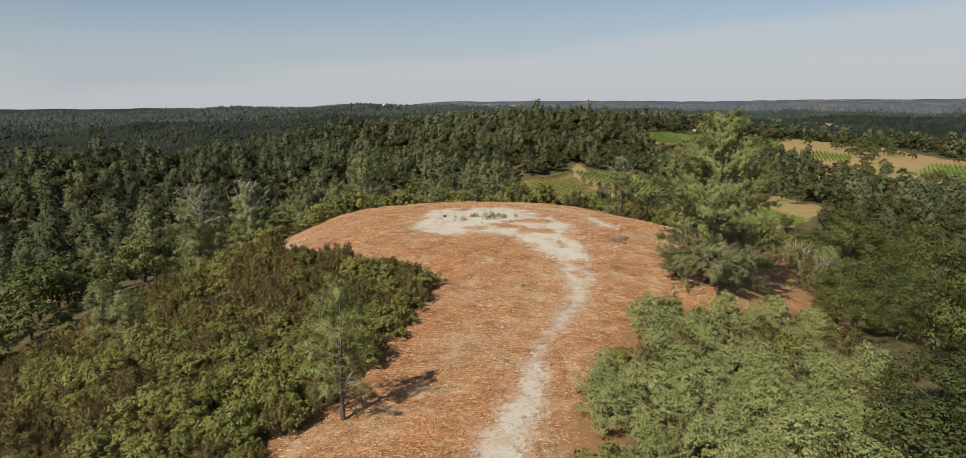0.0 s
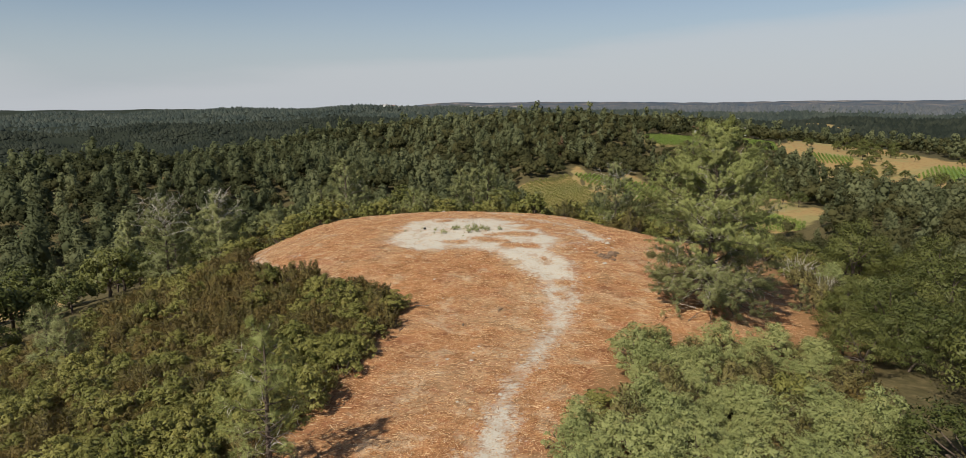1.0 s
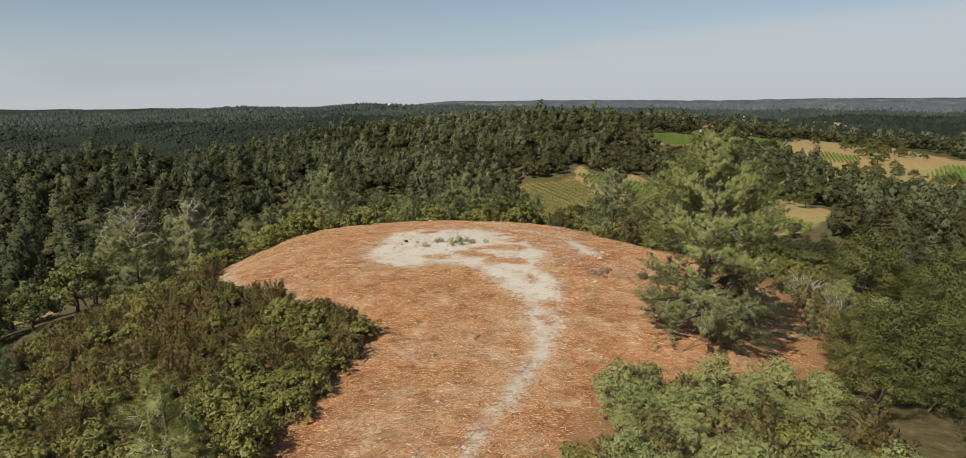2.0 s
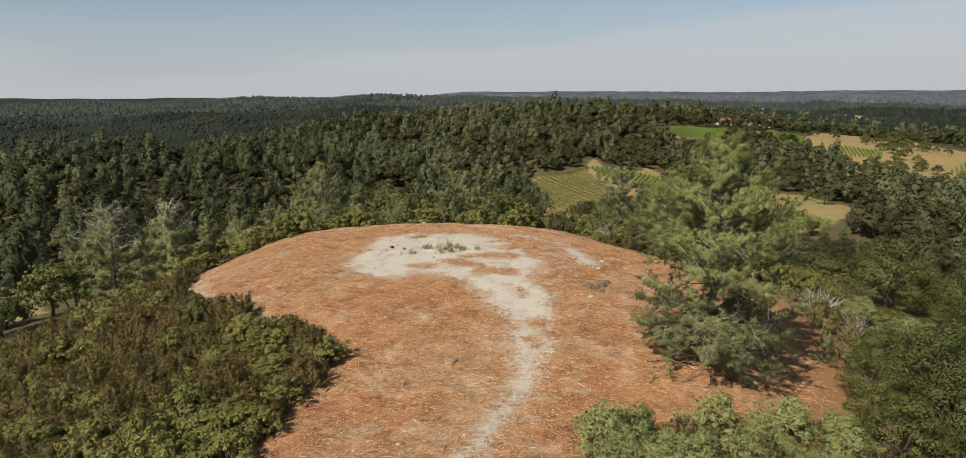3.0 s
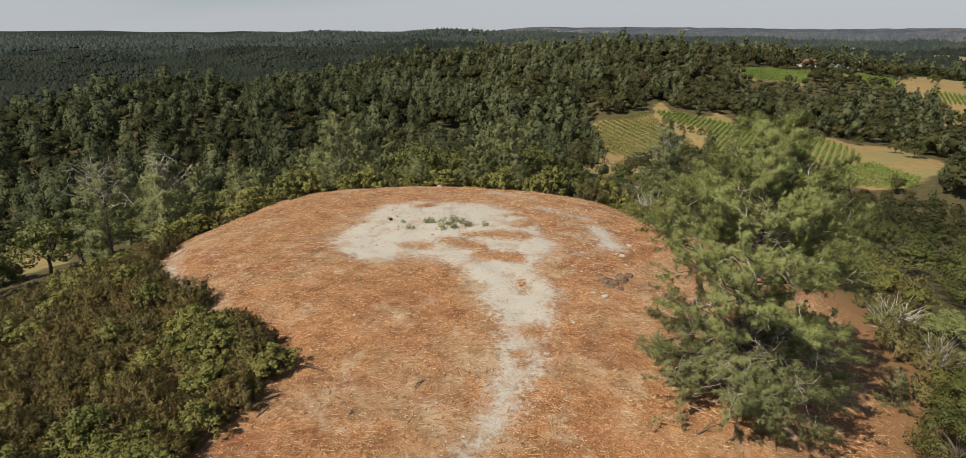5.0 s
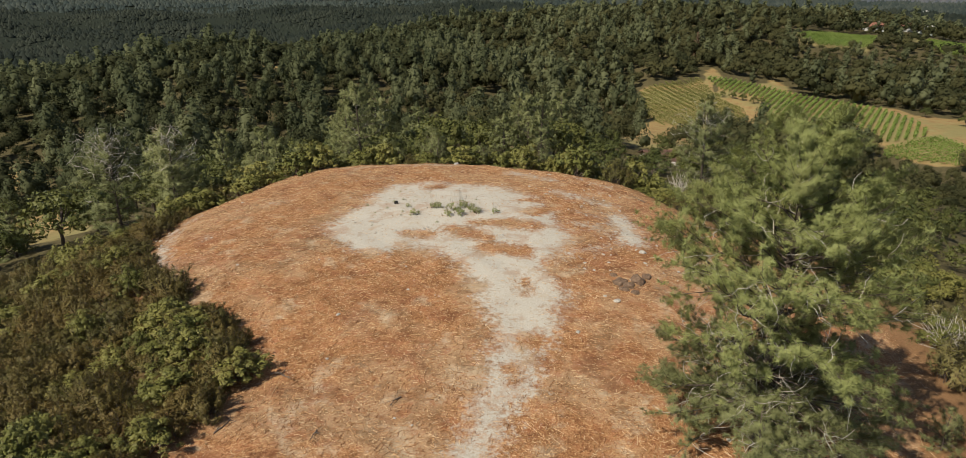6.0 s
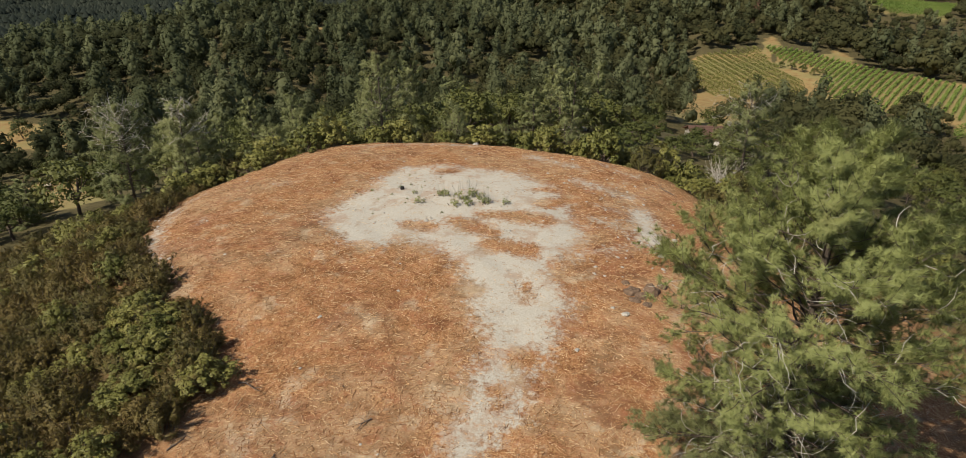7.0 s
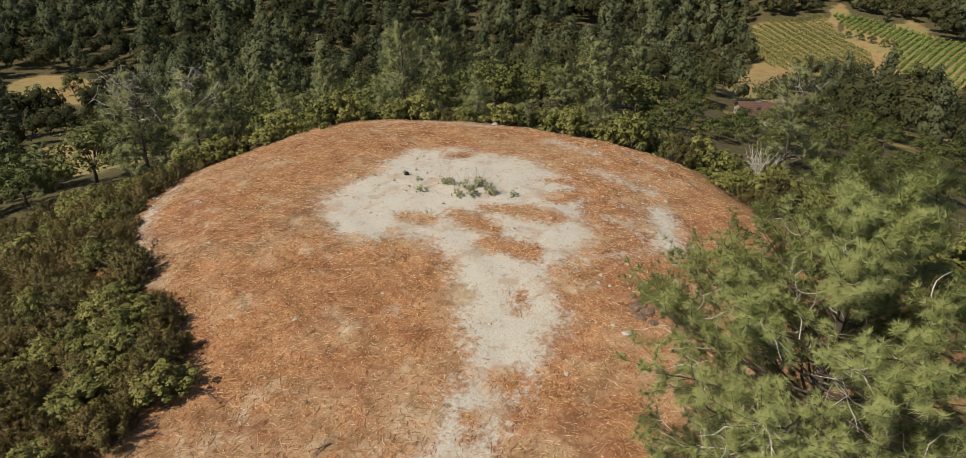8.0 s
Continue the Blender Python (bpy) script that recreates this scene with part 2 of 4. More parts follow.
# ---- the lie of the land ----
PAD = [(-10, -40), (-9.4, 10), (-8.8, 18), (-8, 22), (-6.5, 25.3), (-5.6, 28.7), (-5.2, 32), (-4.3, 38), (-4.1, 41), (-3.9, 44), (-5.2, 46.1), (-7, 47.3),
       (-10.5, 48.9), (-13.4, 51), (-16.6, 54.6), (-18.5, 58), (-19.2, 62), (-18.2, 67), (-15.5, 71), (-11, 73.8), (-6, 75.2), (0, 75.8), (6, 75.6),
       (10.5, 74), (14, 69.5), (16.8, 66.5), (21.5, 63), (23.8, 58), (24.6, 53), (23.6, 48.5), (21.8, 43), (18.6, 39.9), (11.5, 38.2), (7.9, 34.9), (6.4, 29.3),
       (4.1, 25.3), (3.4, 22), (3.2, 16), (3, -40)]
# the pale bare ground on top, and lines of it as x, y, radius
BARE = [(-6.6, 57.7), (-6.7, 60.4), (-6, 61.9), (-6.3, 64.3), (-5.8, 67.2), (-3.1, 68.1), (0.6, 68.6), (4.1, 67.3), (6.3, 64.8), (7.2, 62.1), (8.4, 60.1),
        (8.2, 58.8), (7.2, 56.5), (7.4, 54.8), (9.0, 53.2), (8.2, 51.2), (8.2, 49.6), (7.9, 47.7), (8.2, 46.5), (7.6, 45), (6.1, 45), (5.9, 47.1), (6.2, 49),
        (5, 50.9), (4.2, 52.5), (3.2, 53.8), (2.6, 55), (0.6, 56.2), (-1.3, 56.2), (-1.9, 54.8), (-3.8, 54.9), (-5.4, 56.2)]
WHEEL_TRACK = [(0, -30, 1.2), (0.4, 14, 1.1), (0.9, 21.4, 1.0), (1.7, 25, 0.55), (2.6, 28, 0.35), (2.9, 30.9, 0.15), (3.7, 34, 0.1), (5.0, 37.6, 0.2), (6.2, 40.5, 0.35), (6.8, 43, 0.6), (6.9, 46, 0.7)]
CHALK = [[(10.9, 65.4, 0.3), (11.6, 62.8, 0.7), (12, 60.8, 0.4)], [(6.3, 68.6, 0.2), (9.9, 67.6, 0.35)], [(8.2, 62.6, 0.0), (11, 62, 0.1)], [(8.4, 64.8, -0.1), (10.6, 64.6, 0.0)], [(8, 57.5, -0.1), (11.4, 60, -0.1)]]
RIM_EDGE = [[(-12.4, 72.2, -0.1), (-8, 74.2, 0.15), (-2.5, 75, 0.15)], [(2.3, 73, 0.15), (5.9, 71.8, 0.15)], [(7, 74.2, -0.1), (10, 72, -0.2)], [(-12.2, 62.3, -0.1), (-13.2, 62.1, -0.2)], [(-14.4, 56.1, -0.3), (-14.8, 56.3, -0.3)]]
CUT_EDGE = [[(-9.6, 48.4, -0.3), (-11.8, 49.8, 0.0), (-13.6, 51.3, 0.05), (-16.8, 55, 0.05), (-18.6, 58.6, 0.0), (-19, 62.5, -0.3)], [(-18.2, 69.6, -0.1), (-19.5, 71, 0.4), (-17, 74.5, 0.5)]]
DUST = [WHEEL_TRACK] + CHALK + RIM_EDGE + CUT_EDGE
# drifts of mulch lying on the bare ground
DRIFTS = [[(1.1, 59.3, 0.3), (3.2, 58.6, 0.45)], [(2.2, 60.7, 0.1), (4.2, 60.9, 0.45), (6, 61, 0.2)], [(3.6, 57.3, 0.3), (5.6, 57.2, 0.5)], [(-1.5, 58, 0.1), (-0.1, 58.3, 0.15)],
          [(6.6, 53.4, 0.2), (6.4, 53.9, 0.1)], [(7.2, 46.2, 0.2), (7.1, 46.6, 0.15)], [(7.9, 49, 0.35), (7.4, 48.8, 0.1)], [(-2.8, 67.2, 0.35), (-2.2, 67.4, 0.2)], [(5.4, 63.2, 0.3), (6.6, 64.6, 0.35)], [(4.4, 65.6, 0.1), (6, 66.4, 0.25)]]
# vineyards: outline and the way of their rows
WEST_VINES = [(15, 330), (15.7, 351), (24, 360), (37, 366), (46, 371), (51, 348), (54, 334), (61, 318), (60, 298), (34, 291), (21, 294)]
EAST_VINES = [(48.5, 374), (63, 369.5), (78, 357), (88.6, 345), (99.5, 338), (118, 328), (122, 300), (118, 276), (102, 268), (86, 277), (70, 279), (67.8, 298), (65, 320), (71, 333), (62, 343), (54, 349)]
LOWER_VINES = [(99, 264), (119, 273), (125, 250), (119, 236), (94, 252)]
HILL_VINES = [(112, 480), (172, 516), (153, 468), (122, 460)]
CREST_VINES = [(195, 520), (224, 511), (216, 482), (198, 480)]
FAR_VINES = [(262, 400), (300, 432), (318, 402), (280, 372)]
SLOPE_VINES = [(236, 340), (262, 362), (284, 344), (252, 316)]
RIDGE_VINES = [(233, 480), (259, 464), (252, 444), (228, 449)]
FIELDS = [(WEST_VINES, (-0.45, 0.89)), (EAST_VINES, (0.38, 0.92)), (LOWER_VINES, (0.93, 0.36)), (HILL_VINES, (0.75, 0.66)), (CREST_VINES, (0.75, 0.66)), (FAR_VINES, (0.5, 0.86)), (SLOPE_VINES, (0.6, 0.8)), (RIDGE_VINES, (0.3, 0.95))]
LUSH = [HILL_VINES, CREST_VINES, FAR_VINES]   # fields with green grass between the rows
# dry grass
VALE = [(113, 330), (127, 330), (146, 308), (150, 280), (128, 248), (121, 252), (118, 275), (121, 318)]
PASTURE = [(224, 509), (286, 617), (340, 560), (345, 440), (310, 350), (250, 300), (215, 312), (186, 350), (184, 375), (220, 422), (226, 449), (216, 484)]
NEAR_GLADES = [[(13, 170), (11, 220), (12, 262), (20, 294), (38, 291), (38, 255), (26, 170)], [(-6, 205), (-5, 262), (6, 262), (5, 205)], [(11, 148), (11, 158), (25, 158), (25, 148)], [(-7, 126), (-7, 140), (1, 140), (1, 126)], [(-44, 72), (-48, 80), (-68, 104), (-112, 132), (-128, 118), (-96, 92), (-60, 74)], [(-148, 150), (-150, 172), (-192, 168), (-190, 148)], [(-112, 272), (-108, 277), (-101, 271), (-106, 267)]]
FAR_GLADES = [[(46, 376), (50, 386), (58, 384), (66, 372)], [(76, 358), (78, 374), (86, 372), (88, 348)], [(-56, 296), (-50, 308), (-44, 300)], [(46, 392), (56, 396), (60, 380), (52, 382)], [(500, 1090), (560, 1200), (650, 1130), (570, 1050)], [(740, 1480), (860, 1620), (950, 1500)], [(400, 1480), (480, 1600), (570, 1510), (470, 1430)], [(300, 980), (340, 1020), (380, 980)], [(8, 512), (18, 535), (24, 515)], [(-160, 296), (-150, 303), (-152, 315), (-163, 310)]]
FIELD_EDGE = [[(51, 330), (51, 347), (62, 342), (71, 333), (64, 321), (67, 298), (70, 279), (34, 290), (44, 308)]]
GOLD = [VALE, PASTURE] + NEAR_GLADES + FAR_GLADES + FIELD_EDGE


def smooth(a, b, x):
    t = np.clip((x - a) / (b - a), 0, 1)
    return t * t * (3 - 2 * t)


def bell(x, y, cx, cy, sx, sy):
    return np.exp(-((x - cx) / sx) ** 2 - ((y - cy) / sy) ** 2)


def from_polygon(x, y, poly):
    """Signed distance to a polygon, negative inside."""
    x, y = np.asarray(x, float), np.asarray(y, float)
    best, inside = np.full(x.shape, 1e9), np.zeros(x.shape, bool)
    for (ax, ay), (bx, by) in zip(poly, poly[1:] + poly[:1]):
        dx, dy = bx - ax, by - ay
        t = np.clip(((x - ax) * dx + (y - ay) * dy) / (dx * dx + dy * dy), 0, 1)
        best = np.minimum(best, np.hypot(x - ax - t * dx, y - ay - t * dy))
        if ay != by:
            inside ^= ((ay > y) != (by > y)) & (x < (bx - ax) * (y - ay) / (by - ay) + ax)
    return np.where(inside, -best, best)


def from_tracks(x, y, tracks):
    """Distance to tapered lines less their radius."""
    best = np.full(np.shape(x), 1e9)
    for line in tracks:
        for (ax, ay, ar), (bx, by, br) in zip(line, line[1:]):
            dx, dy = bx - ax, by - ay
            t = np.clip(((x - ax) * dx + (y - ay) * dy) / (dx * dx + dy * dy), 0, 1)
            best = np.minimum(best, np.hypot(x - ax - t * dx, y - ay - t * dy) - ar - t * (br - ar) - 0.05)
    return best


def bare_ground(x, y):
    """Signed distance to the pale bare ground, negative on it."""
    d = np.minimum(from_polygon(x, y, BARE), from_tracks(x, y, DUST))
    return np.maximum(d, 0.5 - 1.6 * from_tracks(x, y, DRIFTS))


def hills(x, y):
    r, az = np.hypot(x, y - 40), np.degrees(np.arctan2(x, y - 40))
    z = -36 + 29 * bell(x, y, -10, 640, 265, 190) + 12 * bell(x, y, 130, 520, 160, 110) - 6 * bell(x, y, 150, 437, 50, 26) + 17 * bell(x, y, -190, 330, 110, 100)
    z = z - 62 * bell(x, y, -700, 900, 420, 600) + 8 * bell(x, y, 560, 1300, 700, 300) - 14 * bell(x, y, 900, 2000, 900, 600)
    z = z + smooth(760, 1100, r) * smooth(-6, -16, az) * (13 * np.sin(x / 115 + 1.3 * np.sin(y / 210)) * np.sin(y / 150 + x / 400) + 7 * np.sin(x / 47 - y / 66))
    z = z + smooth(760, 1100, r) * smooth(4, 12, az) * (7 * np.sin(x / 140 + 1.3 * np.sin(y / 190)) * np.sin(y / 170) + 4 * np.sin(x / 57 - y / 80))
    crest = np.interp(az, [-90, -60, -37, -33, -29, -25, -21.8, -19, -16, -12.7, -10, -7.9, -3, 1, 8, 14, 40, 90], [-36, -34, -36, -35, -30, -22, -8, -11, -13, -3, -7, -9, -8, -17, -26, -38, -52, -52])
    z = z + np.exp(-((r - 2350) / 420) ** 2) * (crest - z + 5 * np.sin(x / 90) * np.cos(y / 120))
    return z + 3.0 * np.sin(x / 61 + 1) * np.cos(y / 73) + 1.5 * np.sin(x / 23 + y / 31)


def knoll(x, y):
    zy = np.interp(y, [-60, 0, 10, 27, 40, 44, 50, 55, 62, 68, 74, 80], [-6, -2.0, -1.5, -1.15, -1.55, -1.4, -0.75, -0.15, 0.3, 0.3, 0.15, -0.5])
    left, right = np.minimum(x, 0), np.maximum(x - 3, 0)
    r = np.sqrt((x / 25) ** 2 + ((y - 38) / 38) ** 2)
    d = np.maximum(r - 0.93, 0) * 29
    swell = 0.75 * bell(x, y, -8, 51.5, 7, 5.5) + 0.45 * bell(x, y, -14, 62, 6, 12) + 0.6 * bell(x, y, -17, 73, 6, 5) - 0.25 * bell(x, y, 5, 76, 8, 4) - 0.45 * bell(x, y, 12.5, 67, 5, 7) + 0.85 * bell(x, y, 16.5, 43, 6, 4)
    return zy + swell - 0.0055 * np.minimum(left ** 2, 700) - 0.0048 * np.minimum(right ** 2, 300) - 0.25 * d * d / (d + 7)


def height(x, y):
    x, y = np.asarray(x, float), np.asarray(y, float)
    a, b, k = knoll(x, y), hills(x, y), 5.0
    h = np.clip(0.5 + 0.5 * (a - b) / k, 0, 1)
    z = b + (a - b) * h + k * h * (1 - h)
    off = from_polygon(x, y, PAD)
    z = z - 1.5 * smooth(0.3, 6, off) * smooth(50, 56, y) * smooth(22, 14, np.abs(x))   # the filled edge of the levelled top
    z = z - 4.0 * bell(x, y, 19, 152, 15, 13)   # the bench where the house stands
    ripple = 0.05 * np.sin(x * 1.7 + 2 * np.sin(y * 0.9)) * np.sin(y * 1.3 + x * 0.4) + 0.03 * np.sin(x * 3.9 + y * 2.2) * np.sin(y * 4.3)
    return z + ripple * smooth(150, 40, np.hypot(x, y - 40))


def spread(c, half, cell, growth, far):
    side = list(np.arange(0, half, cell))
    while side[-1] < far:
        cell *= growth
        side.append(side[-1] + cell)
    side = np.array(side)
    return c + np.concatenate([-side[:0:-1], side])


def raw_mesh(name, verts, faces, material, smooth_shade=False, normals=None, **attributes):
    """A mesh from arrays; attributes: values by vertex. normals: the soft normals of foliage, by vertex."""
    faces = np.asarray(faces)
    k = faces.shape[1]
    me = bpy.data.meshes.new(name)
    me.vertices.add(len(verts))
    me.vertices.foreach_set("co", np.asarray(verts, np.float32).ravel())
    me.loops.add(faces.size)
    me.loops.foreach_set("vertex_index", faces.astype(np.int32).ravel())
    me.polygons.add(len(faces))
    me.polygons.foreach_set("loop_start", np.arange(0, faces.size, k, dtype=np.int32))
    me.polygons.foreach_set("use_smooth", np.full(len(faces), smooth_shade))
    for key, values in attributes.items():
        me.attributes.new(key, "FLOAT", "POINT").data.foreach_set("value", np.asarray(values, np.float32))
    if normals is not None:
        me.polygons.foreach_set("use_smooth", np.full(len(faces), True))
        me.attributes.new("custom_normal", "FLOAT_VECTOR", "POINT").data.foreach_set("vector", np.asarray(normals, np.float32).ravel())
    me.update(calc_edges=True)
    if material:
        me.materials.append(material)
    return me


gx, gy = spread(0, 27, 0.32, 1.08, 4900), spread(45, 33, 0.32, 1.08, 4900)
GX, GY = np.meshgrid(gx, gy)
gv = np.stack([GX.ravel(), GY.ravel(), height(GX, GY).ravel()], 1)
ii = np.arange(len(gy) * len(gx)).reshape(len(gy), len(gx))
gf = np.stack([ii[:-1, :-1], ii[:-1, 1:], ii[1:, 1:], ii[1:, :-1]], -1).reshape(-1, 4)
X, Y = gv[:, 0], gv[:, 1]
gold = np.zeros(len(gv))
for poly in GOLD + [f for f, _ in FIELDS]:
    gold = np.maximum(gold, smooth(4, -4, from_polygon(X, Y, poly)))
gold = np.maximum(gold, 0.45 * smooth(100, 130, Y) * smooth(330, 250, Y) * smooth(90, 60, np.abs(X)))
green = np.zeros(len(gv))
for poly, _ in FIELDS:
    green = np.maximum(green, (1.0 if poly in LUSH else 0.5) * smooth(3, -3, from_polygon(X, Y, poly)))
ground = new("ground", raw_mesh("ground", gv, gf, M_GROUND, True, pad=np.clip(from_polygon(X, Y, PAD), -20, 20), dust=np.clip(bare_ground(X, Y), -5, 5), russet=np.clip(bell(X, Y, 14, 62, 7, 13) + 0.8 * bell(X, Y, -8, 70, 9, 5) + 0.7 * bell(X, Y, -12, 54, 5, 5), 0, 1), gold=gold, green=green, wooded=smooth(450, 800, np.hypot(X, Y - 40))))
tagged(ground, "hilltop cleared to red-brown mulch among dry grass and woodland soil", "ground", kind="structure")

# ---- plants ----


def part(name, me, parent, label=""):
    ob = new(name, me)
    ob.parent = parent
    return tagged(ob, label)


def unit(v):
    return v / np.maximum(np.linalg.norm(v, axis=-1, keepdims=True), 1e-9)


def leaves(rng, centres, outward, size, aspect=0.6, jitter=0.8, pointed=False):
    """Leaf blades at the centres, facing roughly outward: quads, or triangles if pointed."""
    n = len(centres)
    normal = unit(outward + rng.normal(0, jitter, (n, 3)))
    side = unit(np.cross(normal, rng.normal(0, 1, (n, 3))))
    up = np.cross(normal, side)
    s = (size * rng.uniform(0.6, 1.4, n))[:, None]
    bend = normal * s * 0.15
    if pointed:
        v = np.stack([centres - up * s * 0.5 - side * s * 0.42 * aspect, centres - up * s * 0.4 + side * s * 0.5 * aspect, centres + up * s * 0.62 + bend], 1).reshape(-1, 3)
        return v, np.arange(3 * n).reshape(-1, 3)
    v = np.stack([centres - up * s * 0.5, centres + side * s * 0.5 * aspect + bend, centres + up * s * 0.5, centres - side * s * 0.5 * aspect + bend], 1).reshape(-1, 3)
    return v, np.arange(4 * n).reshape(-1, 4)


def tubes(paths, sides=5):
    """Tapered tubes along paths, each a list of (point, radius)."""
    V, F, base = [], [], 0
    for path in paths:
        p, r = np.array([q for q, _ in path], float), [w for _, w in path]
        d = unit(np.gradient(p, axis=0))
        a = unit(np.cross(d, np.array([0.31, 0.87, 0.39])))
        b = np.cross(d, a)
        for i in range(len(p)):
            for k in range(sides):
                t = 2 * math.pi * k / sides
                V.append(p[i] + r[i] * (math.cos(t) * a[i] + math.sin(t) * b[i]))
        for i in range(len(p) - 1):
            for k in range(sides):
                F.append((base + i * sides + k, base + i * sides + (k + 1) % sides, base + (i + 1) * sides + (k + 1) % sides, base + (i + 1) * sides + k))
        base += len(p) * sides
    return np.array(V), np.array(F)


def bent(rng, start, direction, length, r0, r1, n=5, sag=0.0, wobble=0.12):
    p, d, out = np.array(start, float), unit(np.array(direction, float)), []
    for i in range(n):
        out.append((p.copy(), r0 + (r1 - r0) * i / (n - 1)))
        d = unit(d + rng.normal(0, wobble, 3) + np.array([0, 0, sag]))
        p = p + d * length / (n - 1)
    return out


def shrub(name, seed, width, tall, clumps, per, leaf, material, label, category="shrub", twiggy=0):
    """A dense domed bush: stems under many leaf clumps."""
    rng = np.random.default_rng(seed)
    ob = new(name)
    tagged(ob, label, category)
    a = rng.uniform(0, 2 * math.pi, clumps)
    u = np.sqrt(rng.uniform(0, 1, clumps))
    cz = tall * (0.22 + 0.55 * np.sqrt(np.maximum(0, 1 - u ** 2))) * rng.uniform(0.5, 1.3, clumps)
    u = u * (0.95 + 0.28 * np.sin(3 * a + seed) + 0.15 * np.sin(7 * a + 2 * seed))
    cen = np.stack([np.cos(a) * u * width * 0.42, np.sin(a) * u * width * 0.42, cz], 1)
    rad = rng.uniform(0.55, 1.1, clumps) * width * 0.098
    d = unit(rng.normal(0, 1, (clumps, per, 3)) + np.array([0, 0, 0.7]))
    pts = cen[:, None] + d * (rad[:, None, None] * rng.uniform(0.7, 1.08, (clumps, per, 1))) * np.array([1, 1, 0.8])
    out = unit(d + 0.5 * unit(cen)[:, None]).reshape(-1, 3)
    v, f = leaves(rng, pts.reshape(-1, 3), out, leaf * 1.12, 0.85, 0.45, True)
    stems = [bent(rng, (rng.normal(0, 0.1), rng.normal(0, 0.1), -0.25), (c[0], c[1], c[2] * 1.1), np.linalg.norm(c) * 1.05, 0.05, 0.015, 4) for c in cen[:9]]
    tagged(part("stem", raw_mesh("stem", *tubes(stems, 4), M_STEM, True), ob), kind="stuff")
    part("foliage", raw_mesh("foliage", v, f, material, normals=np.repeat(unit(out + rng.normal(0, 0.12, out.shape)), 3, axis=0)), ob)
    if twiggy:
        tw = [bent(rng, c, (c[0], c[1], 0.8), 0.8, 0.012, 0.004, 4) for c in cen[:twiggy]]
        tagged(part("dead_twig", raw_mesh("dead_twig", *tubes(tw, 3), M_TWIG), ob), kind="stuff")
    return ob


def needle_mesh(name, rng, centres, dirs, length, count, width, material):
    """Sprays of long needles, one thin blade each."""
    n = len(centres)
    d = unit(dirs[:, None] * 0.7 + rng.normal(0, 0.7, (n, count, 3)))
    ln = length * rng.uniform(0.7, 1.2, (n, count, 1))
    side = unit(np.cross(d, rng.normal(0, 1, (n, count, 3)))) * width
    soft = unit(0.5 * d + 0.5 * dirs[:, None] + (0.5 * unit(centres * [1, 1, 0]) + [0, 0, 0.35])[:, None])
    side = side * np.where((np.cross(side, d) * soft).sum(-1, keepdims=True) < 0, -1, 1)
    root = centres[:, None] + d * ln * 0.08
    tip = root + d * ln + np.array([0, 0, -0.12]) * ln
    v = np.stack([root - side, root + side, tip], 2).reshape(-1, 3)
    return raw_mesh(name, v, np.arange(3 * n * count).reshape(-1, 3), material, normals=np.repeat(soft.reshape(-1, 3), 3, axis=0))


def wispy_bush(name, seed, width, tall, shoots, material, label):
    """An upright bush of thin shoots, each feathered with short needles, bare and grey towards the ground."""
    rng = np.random.default_rng(seed)
    ob = new(name)
    tagged(ob, label, "shrub")
    stems, cen, dr = [], [], []
    for a, u in zip(rng.uniform(0, 6.28, shoots), np.sqrt(rng.uniform(0, 1, shoots))):
        u *= 1 + 0.25 * math.sin(3 * a + seed)
        foot = np.array([math.cos(a) * u * width * 0.22, math.sin(a) * u * width * 0.22, -0.15])
        tip = np.array([math.cos(a) * u * width * 0.5, math.sin(a) * u * width * 0.5, tall * (1 - 0.45 * u * u) * rng.uniform(0.6, 1.12)])
        stem = bent(rng, foot, tip - foot, np.linalg.norm(tip - foot), 0.016, 0.004, 4, 0.03, 0.10)
        stems.append(stem)
        for t in rng.uniform(0.38, 1.0, 9) ** 0.8 * 2.99:
            j = int(t)
            cen.append(stem[j][0] + (stem[j + 1][0] - stem[j][0]) * (t - j) + rng.normal(0, 0.045, 3))
            dr.append(unit(unit(tip - foot) + rng.normal(0, 0.35, 3)))
    tagged(part("stem", raw_mesh("stem", *tubes(stems, 3), M_DRY_STEM, True), ob, "bare grey stems"), kind="stuff")
    part("foliage", needle_mesh("foliage", rng, np.array(cen), np.array(dr), 0.15, 8, 0.014, material), ob)
    return ob


